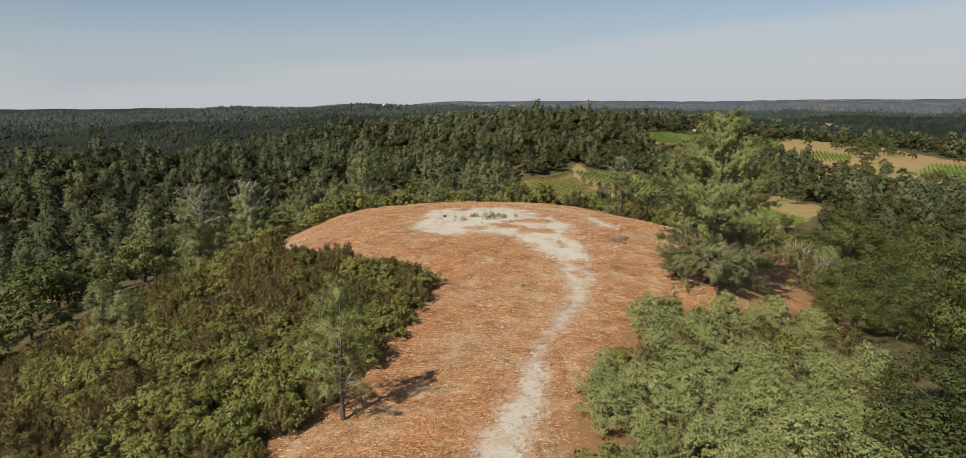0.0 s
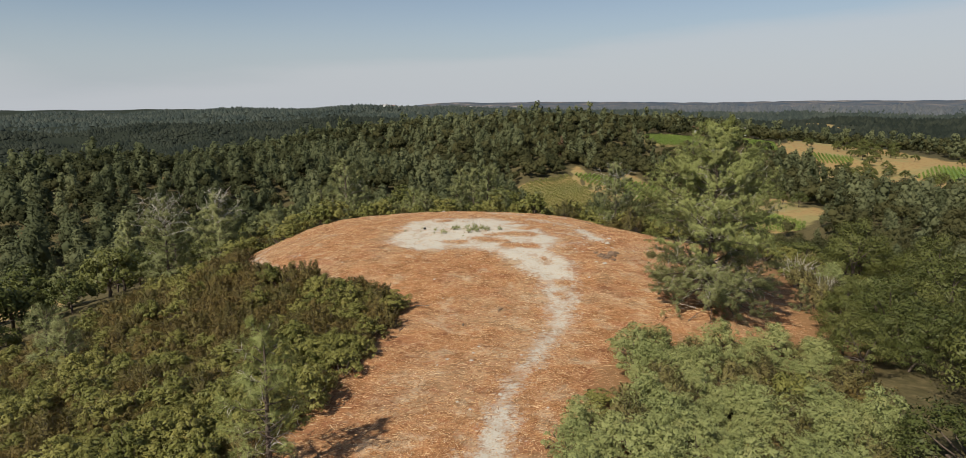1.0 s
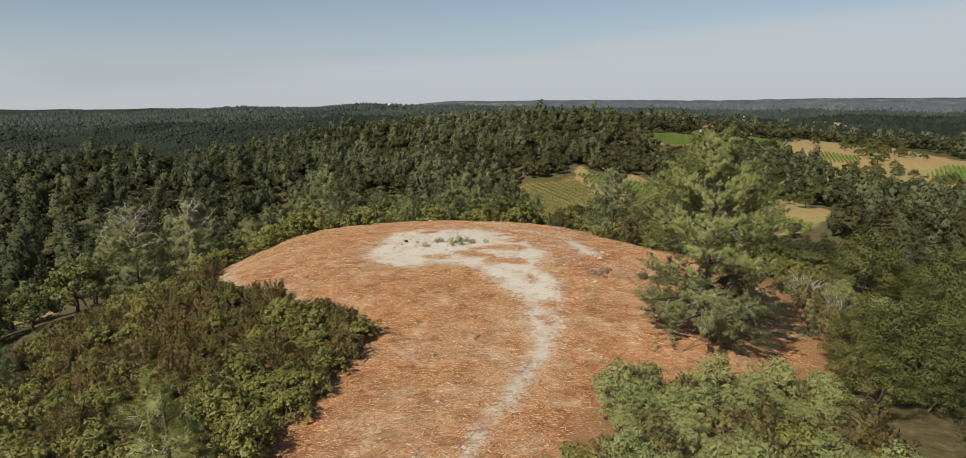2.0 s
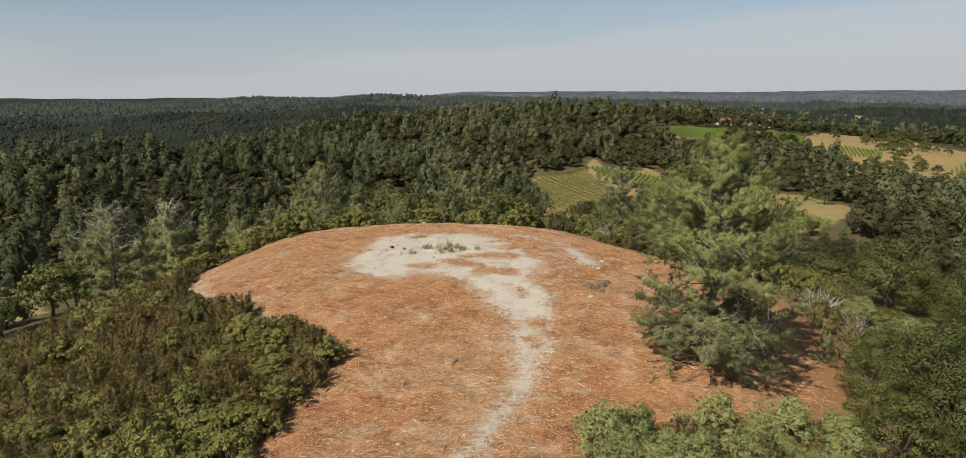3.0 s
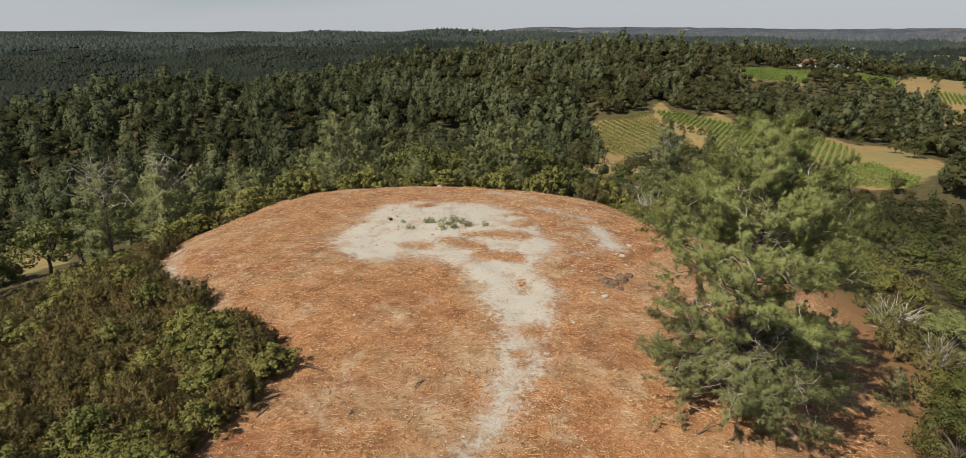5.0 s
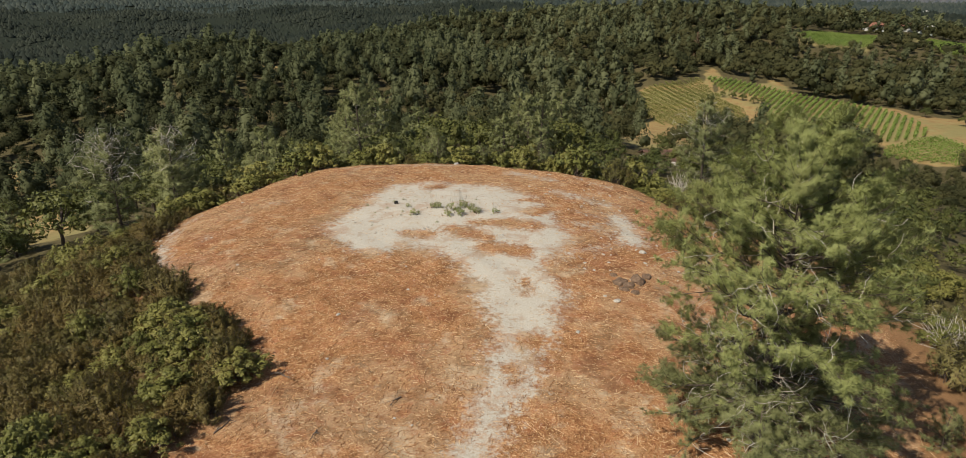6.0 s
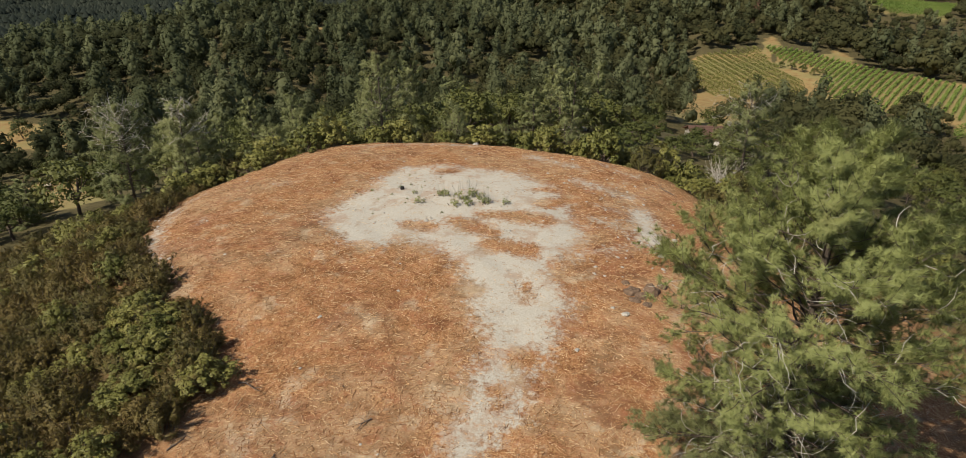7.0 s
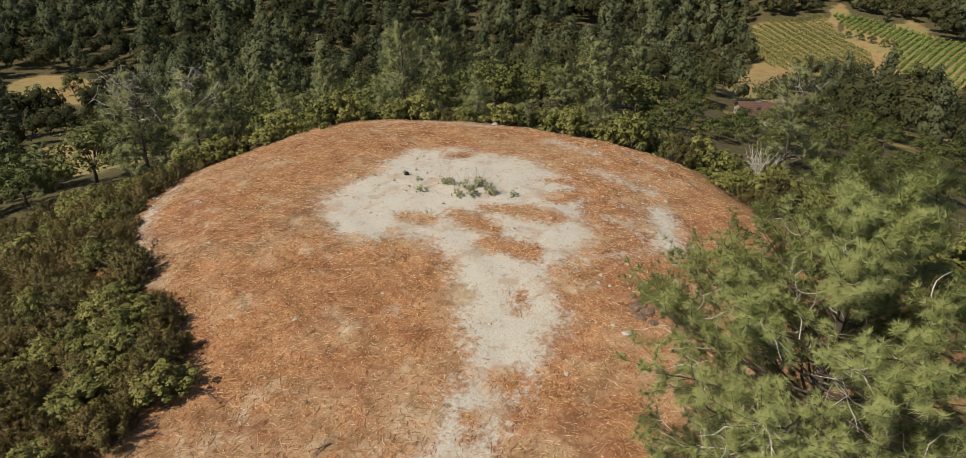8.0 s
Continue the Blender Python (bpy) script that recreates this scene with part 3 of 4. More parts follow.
def pine(name, seed, tall, profile, limbs, subs, tufts, count, length, material, label, width=0.008, dead=20, lean=0.0, bleached=None, skirt=-9.0, heavy=1.0):
    """A pine: tapering trunk, limbs in loose whorls, side branches with sprays of needles, dead twigs. profile: height share, reach in metres."""
    rng = np.random.default_rng(seed)
    ob = new(name)
    tagged(ob, label, "tree")
    share, reach = zip(*profile)
    trunk = [((lean * t * t + 0.10 * math.sin(3 * t), 0.10 * math.sin(5 * t), tall * t - 0.3), tall * 0.017 * (1 - t) ** 0.8 + 0.012) for t in np.linspace(0, 0.97, 12)]
    wood, cen, dr, deadwood = [trunk], [], [], []
    weight = np.array([np.interp(t, share, reach) for t in np.linspace(share[0], 0.97, 200)]) + 0.1
    weight = weight * np.where(np.linspace(share[0], 0.97, 200) * tall < skirt, heavy, 1.0)
    spots = np.interp((np.arange(limbs) + rng.uniform(0, 1, limbs)) / limbs, np.cumsum(weight) / weight.sum(), np.linspace(share[0], 0.97, 200))
    for i, t in enumerate(spots):
        a = i * 2.4 + rng.normal(0, 0.4)
        ln = np.interp(t, share, reach) * rng.uniform(0.78, 1.03)
        rise = -0.05 + 0.9 * t ** 1.5 + rng.normal(0, 0.12)
        limb = bent(rng, (lean * t * t, 0, tall * t - 0.3), (math.cos(a), math.sin(a), rise), ln, 0.010 * tall * (1 - t) * 0.4 + 0.018, 0.008, 6, 0.05 if t > 0.35 else -0.03)
        wood.append(limb)
        for k in range(subs):
            s = rng.uniform(0.02, 1.0) ** 0.7 * 4.99
            j = int(s)
            p = limb[j][0] + (limb[j + 1][0] - limb[j][0]) * (s - j)
            way = unit(unit(limb[j + 1][0] - limb[j][0]) + rng.normal(0, 0.65, 3) * [1, 1, 0.6] + [0, 0, 0.15])
            twig = bent(rng, p, way, ln * 0.27 * rng.uniform(0.6, 1.2) + 0.12, 0.010, 0.004, 4, 0.06)
            wood.append(twig)
            for q in range(tufts):
                u = rng.uniform(0.1, 1.0) ** 0.75 * 2.99
                g = int(u)
                cen.append(twig[g][0] + (twig[g + 1][0] - twig[g][0]) * (u - g) + rng.normal(0, 0.06, 3))
                dr.append(unit(way * 0.8 + rng.normal(0, 0.35, 3) + [0, 0, 0.35]))
        if rng.uniform() < dead / limbs:
            for _ in range(7 if tall * t < skirt else 4):
                q = limb[rng.integers(1, 5)][0]
                deadwood.append(bent(rng, q, unit(q - [0, 0, q[2] - 0.3]) + rng.normal(0, 0.8, 3) * [1, 1, 0.6], ln * 0.34, 0.014, 0.005, 6, 0.0, 0.4))
    if bleached:
        for i in range(bleached):
            t, a = rng.uniform(0.55, 1.0), rng.uniform(0, 6.28)
            deadwood.append(bent(rng, (0, 0, tall * t - 0.3), (math.cos(a), math.sin(a), 0.6), np.interp(t, share, reach) * 0.95 + 0.6, 0.022, 0.008, 6, 0.02, 0.22))
            stick = deadwood[-1]
            for _ in range(5):
                deadwood.append(bent(rng, stick[rng.integers(2, 6)][0], rng.normal(0, 1, 3), 0.8, 0.014, 0.006, 4, 0.0, 0.3))
    tagged(part("trunk", raw_mesh("trunk", *tubes(wood, 4), M_BARK, True), ob), kind="stuff")
    cen, dr = np.array(cen), np.array(dr)
    low = cen[:, 2] < skirt
    part("crown", needle_mesh("crown", rng, cen[~low], dr[~low], length, count, width, material), ob)
    if low.any():
        part("lower_bough", needle_mesh("lower_bough", rng, cen[low], dr[low], length, count, width, M_GREY_NEEDLE), ob, "grey-green drooping lower boughs")
    if deadwood:
        tagged(part("dead_twig", raw_mesh("dead_twig", *tubes(deadwood, 3), M_TWIG), ob, "bleached bare twigs"), kind="stuff")
    return ob


def oak(name, seed, tall, width, clumps, per, leaf, material, label):
    """A broad tree: forked trunk and limbs, a crown of many leaf clumps."""
    rng = np.random.default_rng(seed)
    ob = new(name)
    tagged(ob, label, "tree")
    a, u = rng.uniform(0, 2 * math.pi, clumps), np.sqrt(rng.uniform(0, 1, clumps))
    cz = tall * (0.24 + 0.63 * np.sqrt(np.maximum(0, 1 - u ** 2)) * rng.uniform(0.6, 1.05, clumps) - 0.04 * u)
    cen = np.stack([np.cos(a) * u * width * 0.42, np.sin(a) * u * width * 0.42, cz], 1)
    rad = rng.uniform(0.5, 1.15, clumps) * width * 0.125
    d = unit(rng.normal(0, 1, (clumps, per, 3)) + np.array([0, 0, 0.4]))
    pts = cen[:, None] + d * rad[:, None, None] * rng.uniform(0.5, 1.1, (clumps, per, 1)) * np.array([1, 1, 0.75])
    out = unit(d + 0.5 * unit(cen - [0, 0, tall * 0.35])[:, None]).reshape(-1, 3)
    v, f = leaves(rng, pts.reshape(-1, 3), out, leaf * 1.12, 0.85, 0.45, True)
    wood = [bent(rng, (0, 0, -0.4), (0.1, 0.05, 1), tall * 0.5, tall * 0.03, tall * 0.016, 6)]
    wood += [bent(rng, (0, 0, tall * 0.25), c - [0, 0, tall * 0.25], np.linalg.norm(c - [0, 0, tall * 0.25]), tall * 0.012, 0.02, 5) for c in cen[:10]]
    tagged(part("trunk", raw_mesh("trunk", *tubes(wood, 6), M_BARK, True), ob), kind="stuff")
    part("crown", raw_mesh("crown", v, f, material, normals=np.repeat(unit(out + rng.normal(0, 0.12, out.shape)), 3, axis=0)), ob)
    return ob


def settle(ob, x, y, turn=0.0, size=1.0, sink=0.0):
    """Stands a thing on the ground."""
    ob.location = (x, y, float(height(x, y)) - sink)
    ob.rotation_euler = (0, 0, turn)
    ob.scale = (size, size, size)
    return ob


def again(ob, x, y, turn, size, sink=0.0, flat=1.0):
    c = copy_thing(ob, Matrix.Identity(4))
    settle(c, x, y, turn, size, sink)
    c.scale = (size, size, size * flat)
    return c

# ---- woods beyond the hilltop ----


def clear_of_fields(x, y, margin=2.0):
    ok = from_polygon(x, y, PAD) > margin + 2
    for poly in [f for f, _ in FIELDS] + GOLD:
        ok &= from_polygon(x, y, poly) > margin
    return ok & (np.hypot(x - 19.5, y - 155) > 11) & (np.hypot(x - 16, y - 142) > 10)


# young trees before the vineyards
LOW = [(92, 395), (250, 395), (235, 470), (112, 480)]
THICKET = [(60, 120), (112, 150), (116, 232), (88, 250), (60, 265), (44, 200)]


def lump():
    """Vertices and triangles of a coarse round lump."""
    bm = bmesh.new()
    bmesh.ops.create_icosphere(bm, subdivisions=1, radius=1.0)
    bm.verts.index_update()
    v, f = np.array([p.co[:] for p in bm.verts]), np.array([[p.index for p in q.verts] for q in bm.faces])
    bm.free()
    return v, f


LUMP_V, LUMP_F = lump()


def crown_shape(rng, puffs, blades, size, pointed, core):
    """A crown of unit height: leaf masses of uneven lumps with ragged blades on them. Triangles."""
    if pointed:
        u = (np.arange(puffs) + rng.uniform(0.1, 0.9, puffs)) / puffs
        t, w = rng.uniform(0, 6.28, puffs), 0.15 * (1.2 - u)
        cen = np.stack([np.cos(t) * w, np.sin(t) * w, 0.2 + 0.66 * u], 1)
        rad = (0.185 - 0.085 * u) * rng.uniform(0.7, 1.2, puffs)
    else:
        t, u = rng.uniform(0, 6.28, puffs), np.sqrt(rng.uniform(0, 1, puffs))
        cen = np.stack([np.cos(t) * u * 0.36, np.sin(t) * u * 0.36, 0.30 + 0.38 * np.sqrt(1 - u ** 2) * rng.uniform(0.6, 1.1, puffs)], 1)
        rad = rng.uniform(0.17, 0.27, puffs) * (1.05 if puffs < 6 else 0.85)
    tall = np.array([1, 1, 1.3 if pointed else 0.9])
    middle = np.array([0, 0, 0.42])
    V, F, N, base = [], [], [], 0
    for c, r in zip(cen, rad):
        V.append(c + LUMP_V * tall * r * core * rng.uniform(0.72, 1.2, (len(LUMP_V), 1)))
        F.append(LUMP_F + base)
        N.append(unit(unit(LUMP_V) + 0.6 * (c - middle) / 0.3))
        base += len(LUMP_V)
    k = rng.integers(0, puffs, blades)
    d = unit(rng.normal(0, 1, (blades, 3)) + [0, 0, 0.35])
    at = cen[k] + d * rad[k][:, None] * rng.uniform(0.82, 1.12, (blades, 1)) * tall
    out = unit(d + 0.6 * (at - middle) / 0.3 + rng.normal(0, 0.2, (blades, 3)))
    v, f = leaves(rng, at / size, out, 1.0, 1.0, 0.4, True)
    return np.concatenate(V + [v * size]), np.concatenate(F + [f + base]), np.concatenate(N + [np.repeat(out, 3, axis=0)])


def woods(seed, near, far, gap, puffs, blades, size, tall, pines):
    """Woodland too dense to count: one mesh of oaks, one of pines among them."""
    rng = np.random.default_rng(seed)
    x, y = np.meshgrid(np.arange(-far * 0.93, far * 0.73, gap), np.arange(40, 40 + far, gap * 0.87))
    x[1::2] += gap / 2
    x, y = x.ravel() + rng.normal(0, gap * 0.3, x.size), y.ravel() + rng.normal(0, gap * 0.3, x.size)
    r, a = np.hypot(x, y - 40), np.degrees(np.arctan2(x, y - 40))
    ok = (r > near) & (r < far) & (a < 46) & (a > (-66 if near < 400 else -52)) & clear_of_fields(x, y, 2.5)
    grove = np.sin(x / 47 + 2 * np.sin(y / 61)) * np.sin(y / 39 + 1.3) + 0.5 * np.sin(x / 19 + y / 23)
    x, y, grove = x[ok], y[ok], grove[ok]
    is_pine = (rng.uniform(0, 1, len(x)) < pines * (1 + 0.7 * grove)) & (from_polygon(x, y, THICKET) > 0)
    for name, label, material, pointed, mine, scale in (("oak_woods", "dark green oak woodland on the slopes", M_WOODS_OAK, False, ~is_pine, 1.0),
                                                        ("pine_woods", "grey-green foothill pines standing among the oaks", M_WOODS_PINE, True, is_pine, 1.42)):
        px, py = x[mine], y[mine]
        n = len(px)
        h, z, turn, kind = tall * scale * np.clip(rng.lognormal(-0.05, 0.33, n), 0.45, 1.75), height(px, py), rng.uniform(0, 6.28, n), rng.integers(0, 8, n)
        h = h * np.where(np.minimum(from_polygon(px, py, LOW), from_polygon(px, py, THICKET)) < 0, 0.55, 1.0)
        # Crowns darken westward: the dimness of the turned-away slopes is put into the tint.
        tone = np.clip(rng.normal(0.58, 0.40, n) + 0.15 * grove[mine] - (0.55 if pointed else 1.0) * smooth(-5, -24, a[ok][mine]), 0, 1)
        V, F, T, N, base = [], [], [], [], 0
        for k in range(8):
            sv, sf, sn = crown_shape(rng, puffs, blades, size / (tall * scale), pointed, 0.6 if near < 200 else 0.72)
            m = kind == k
            c, s_ = np.cos(turn[m])[:, None], np.sin(turn[m])[:, None]
            w = np.stack([sv[:, 0] * c - sv[:, 1] * s_, sv[:, 0] * s_ + sv[:, 1] * c, np.broadcast_to(sv[:, 2], (m.sum(), len(sv)))], -1) * h[m][:, None, None]
            V.append((w + np.stack([px[m], py[m], z[m]], 1)[:, None]).reshape(-1, 3))
            F.append((base + len(sv) * np.arange(m.sum())[:, None, None] + sf).reshape(-1, 3))
            N.append(np.stack([sn[:, 0] * c - sn[:, 1] * s_, sn[:, 0] * s_ + sn[:, 1] * c, np.broadcast_to(sn[:, 2], (m.sum(), len(sn)))], -1).reshape(-1, 3))
            T.append(np.repeat(tone[m], len(sv)))
            base += len(sv) * m.sum()
        tagged(new(name, raw_mesh(name, np.concatenate(V), np.concatenate(F), material, True, np.concatenate(N), tint=np.concatenate(T))), label, "woods", kind="stuff")


def spires(name, seed, near, far, per_area, tall, material, label, patch=-2.0, tiers=((0.0, 1.0, 0.72),), span=(-46, 66)):
    """Far conifers: ragged cones in one mesh."""
    rng = np.random.default_rng(seed)
    n = int(0.5 * (far ** 2 - near ** 2) * radians(112) / per_area)
    r, a = np.sqrt(rng.uniform(near ** 2, far ** 2, n)), radians(90) + rng.uniform(radians(span[0]), radians(span[1]), n)
    x, y = r * np.cos(a), 40 + r * np.sin(a)
    grove = np.sin(x / 210 + 2 * np.sin(y / 260)) * np.sin(y / 190 + 1.3) + 0.5 * np.sin(x / 70 + y / 90)
    ok = clear_of_fields(x, y, 4) & (grove > patch)
    x, y = x[ok], y[ok]
    n = len(x)
    h, z = tall * np.clip(rng.lognormal(-0.15, 0.42, n), 0.3, 1.9), height(x, y)
    V, F, base = [], [], 0
    for lo, hi, w in tiers:
        t0 = rng.uniform(0, 6.28, n)
        ring = [np.stack([x + np.cos(t0 + k * 1.571) * w * h * rng.uniform(0.6, 1.25, n), y + np.sin(t0 + k * 1.571) * w * h * rng.uniform(0.6, 1.25, n),
                          z + h * (lo + rng.uniform(0, 0.12, n))], 1) for k in range(4)]
        tip = np.stack([x + rng.normal(0, 0.02, n) * h, y, z + h * hi], 1)
        V.append(np.stack(ring + [tip], 1).reshape(-1, 3))
        i = base + 5 * np.arange(n)[:, None]
        F += [np.concatenate([i + k, i + (k + 1) % 4, i + 4], 1) for k in range(4)]
        base += 5 * n
    tint = np.tile(np.repeat(np.clip(rng.normal(0.35, 0.3, n) + 0.45 * (np.sin(x / 83 + y / 140) * np.sin(y / 61 - x / 170) + 0.5 * np.sin(x / 31) * np.sin(y / 27)), 0, 1), 5), len(tiers))
    return tagged(new(name, raw_mesh(name, np.concatenate(V), np.concatenate(F), material, True, tint=tint)), label, "woods", kind="stuff")


woods(11, 100, 155, 7.3, 9, 820, 0.34, 7.2, 0.26)
woods(12, 155, 270, 7.3, 8, 460, 0.48, 7.6, 0.28)
woods(13, 270, 480, 6.6, 5, 160, 0.80, 8.0, 0.32)
woods(14, 480, 800, 7.4, 3, 56, 1.2, 8.0, 0.30)
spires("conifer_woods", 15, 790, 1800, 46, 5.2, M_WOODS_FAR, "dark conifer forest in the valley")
spires("conifer_woods", 16, 1800, 3300, 140, 7.5, M_WOODS_RIDGE_HAZE, "forested ridges behind the valley, tinted bluish for haze")
spires("hazy_woods", 17, 2900, 4500, 700, 15.0, M_WOODS_HAZY, "wooded hills on the horizon, tinted pale blue-grey for haze", -0.2, span=(-46, 3))


def far_hills():
    """The last hills, far off, haze painted into their colour, with pale bare patches."""
    rng = np.random.default_rng(3)
    a = np.linspace(radians(30), radians(170), 220)
    top = 9 + 4 * np.sin(a * 9) + 3 * np.sin(a * 23 + 1) + rng.normal(0, 1.2, a.size) + 6 * np.exp(-((a - radians(86)) / 0.04) ** 2) + 4 * smooth(radians(84), radians(70), a) - 60 * smooth(radians(93), radians(103), a)
    rows = [(4200, -60 + 0 * a), (4300, top * 0.35 - 16 + 3 * np.sin(a * 41)), (4380, top * 0.3 - 19), (4480, top * 0.7 - 6 + 2.5 * np.sin(a * 29 + 2)), (4540, top * 0.6 - 10), (4650, top), (4800, top - 60)]
    v = np.concatenate([np.stack([r * np.cos(a), 40 + r * np.sin(a), z], 1) for r, z in rows])
    i = np.arange(a.size - 1)
    f = np.concatenate([np.stack([k * a.size + i, (k + 1) * a.size + i, (k + 1) * a.size + i + 1, k * a.size + i + 1], 1) for k in range(6)])
    m = Nodes("far_hill_hazed")
    # Distance haze is in the blue-grey stops; the palest stop is bare soil.
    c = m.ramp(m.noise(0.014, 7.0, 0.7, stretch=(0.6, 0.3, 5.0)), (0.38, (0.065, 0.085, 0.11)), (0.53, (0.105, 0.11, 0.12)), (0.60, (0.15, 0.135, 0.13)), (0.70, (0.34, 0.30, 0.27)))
    return tagged(new("backdrop", raw_mesh("backdrop", v, f, m.surface(c, 1.0, specular=0.0), True)), "hills with bare patches on the horizon, tinted blue-grey for haze", "hills", kind="structure")


far_hills()

# ---- scrub on the shoulders of the hill ----
# All three variants are manzanita and share one leaf material.
SHRUBS = [shrub(("manzanita_bush", "scrub_oak_bush", "manzanita_bush")[i], 20 + i, 2.6, 1.7 + 0.25 * i, 78, 40, 0.092, M_MANZANITA, ("dense olive-green manzanita bush with yellowish leaf clumps", "low olive-green manzanita bush with dense leaves")[i % 2]) for i in range(3)]
CHAMISE = [wispy_bush(("chamise_bush", "dry_scrub_bush", "greasewood_bush")[i], 30 + i, 2.2, (1.6, 1.4, 1.8)[i], 66, M_CHAMISE, ("feathery brownish-green chamise bush", "rusty brown scrub bush with bare grey stems", "tall feathery olive-brown greasewood bush")[i]) for i in range(3)]
M_GOLDEN = leaf_material("golden_scrub_leaf", (0.10, 0.09, 0.034), (0.225, 0.20, 0.070), (0.30, 0.255, 0.090), (0.27, 0.16, 0.06), 0.5, 0.08, 0.5)
GOLDEN = wispy_bush("golden_scrub_bush", 36, 2.1, 1.6, 66, M_GOLDEN, "feathery golden-olive scrub bush with grey stems")
PALES = [shrub("pale_manzanita_bush", 40 + i, 2.9, 2.2, 120, 56, 0.064, M_PALE_LEAF, "rounded pale grey-green manzanita bush beside the track") for i in range(2)]
RIMS = [shrub("scrub_bush", 45 + i, 2.6, 1.9 + 0.3 * i, 56, 34, 0.125, M_MANZANITA, "yellow-green scrub bush on the slope below the rim") for i in range(2)]
GREY = (0.09, 2.2), (0.2, 2.6), (0.45, 2.6), (0.7, 2.1), (0.9, 1.2), (1.0, 0.5)
PINES = [pine("grey_pine", 50 + i, 8.5 + i, GREY, 36, 6, 4, 12, 0.36, M_GREY_NEEDLE, "grey-green foothill pine with an open crown", width=0.034, dead=4) for i in range(3)]
OAKS = [oak("oak_tree", 60 + i, 6.5, 7.5, 50, 46, 0.27, M_OAK_LEAF, "dark green oak with a broad uneven crown") for i in range(3)]
NEAR_OAKS = [oak("live_oak", 65 + i, 6.5, 7.5, 54, 150, 0.125, M_OAK_LEAF, "dark green live oak with small dense leaves") for i in range(3)]
used = set()


def plant(src, x, y, turn, size, group="", flat=1.0, sink=0.05):
    """The first call sets the thing itself, later calls set copies."""
    if src.name not in used:
        used.add(src.name)
        ob = settle(src, x, y, turn, size, sink)
        ob.scale = (size, size, size * flat)
    else:
        ob = again(src, x, y, turn, size, sink, flat)
    return tagged(ob, group=group)


def thicket(seed, kinds, poly, gap, group, size=(0.8, 1.25), weights=None, edge=0.7, patchy=0.0):
    rng = np.random.default_rng(seed)
    lo, hi = np.min(poly, axis=0), np.max(poly, axis=0)
    xs, ys = np.meshgrid(np.arange(lo[0], hi[0], gap), np.arange(lo[1], hi[1], gap * 0.87))
    xs[1::2] += gap / 2
    x, y = xs.ravel() + rng.normal(0, gap * 0.2, xs.size), ys.ravel() + rng.normal(0, gap * 0.2, xs.size)
    ok = (from_polygon(x, y, poly) < 0) & (from_polygon(x, y, PAD) > edge)
    for gold_poly in GOLD:
        ok &= from_polygon(x, y, gold_poly) > 2
    for ax, ay, ar in ((-31, 67.3, 4), (-25.8, 68.3, 3.2), (18.7, 87.5, 4), (16.5, 44.5, 5), (-16.6, 86, 4), (-28, 63, 3), (16, 136, 9), (14.5, 121, 7)):
        ok &= (np.hypot(x - ax, y - ay) > ar) | (gap < 2.5)
    weights = np.array(weights or [1 / len(kinds)] * len(kinds))
    for px, py in zip(x[ok], y[ok]):
        w = weights
        if patchy:   # kinds come in drifts
            lean = 0.5 + 0.5 * math.sin(px / 2.6 + 1.5 * math.sin(py / 4.1)) * math.sin(py / 3.3 + 0.4)
            w = weights * np.where(np.arange(len(kinds)) < len(kinds) / 2, 1 + patchy * (lean - 0.5) * 2, 1 - patchy * (lean - 0.5) * 2)
        plant(kinds[int(rng.choice(len(kinds), p=w / w.sum()))], px, py, rng.uniform(0, 6.28), rng.uniform(*size), group, rng.uniform(0.65, 1.1))


LEFT_SOUTH = [(-7, 14), (-4, 24), (-2, 39), (-33, 39), (-30, 28), (-22, 14)]
LEFT_NORTH = [(-2, 39), (-2, 44), (-6, 48), (-14, 52), (-19, 56), (-21, 64), (-29, 62), (-34, 45), (-33, 39)]
RIGHT = [(3.2, 14), (4.5, 24), (7, 31), (10, 36), (14, 38.2), (19.5, 39.5), (23, 40), (21.9, 34.5), (19, 28.5), (16.5, 24), (13.5, 19), (10, 12)]
BACK = [(-22, 62), (-18, 69), (-12, 75.5), (0, 77.5), (10, 76.5), (15, 71), (19, 68), (26, 62), (30, 68), (18, 82), (2, 88), (-14, 87), (-30, 74)]
thicket(1, SHRUBS + CHAMISE, LEFT_SOUTH, 1.22, "scrub on the west shoulder", patchy=0.8, size=(0.6, 1.05), weights=[0.14, 0.13, 0.13, 0.2, 0.2, 0.2], edge=0.1)
thicket(13, SHRUBS + CHAMISE, LEFT_NORTH, 1.3, "scrub on the west shoulder", patchy=0.8, size=(0.6, 1.05), weights=[0.07, 0.07, 0.06, 0.3, 0.2, 0.3], edge=0.1)
thicket(12, CHAMISE, [(-2.6, 36), (-2.4, 45), (-6, 48), (-12, 50), (-12, 46), (-6, 42), (-5, 36)], 1.5, "scrub on the west shoulder", size=(0.6, 1.0), edge=0.1)
thicket(2, PALES + SHRUBS[:1] + [GOLDEN] + CHAMISE[:1], RIGHT, 1.5, "scrub beside the track", size=(0.55, 1.1), weights=[0.30, 0.29, 0.06, 0.27, 0.08], edge=0.25)
thicket(3, RIMS + CHAMISE, BACK, 2.2, "scrub below the rim", size=(0.6, 1.55), weights=[0.36, 0.34, 0.1, 0.1, 0.1], edge=0.35)
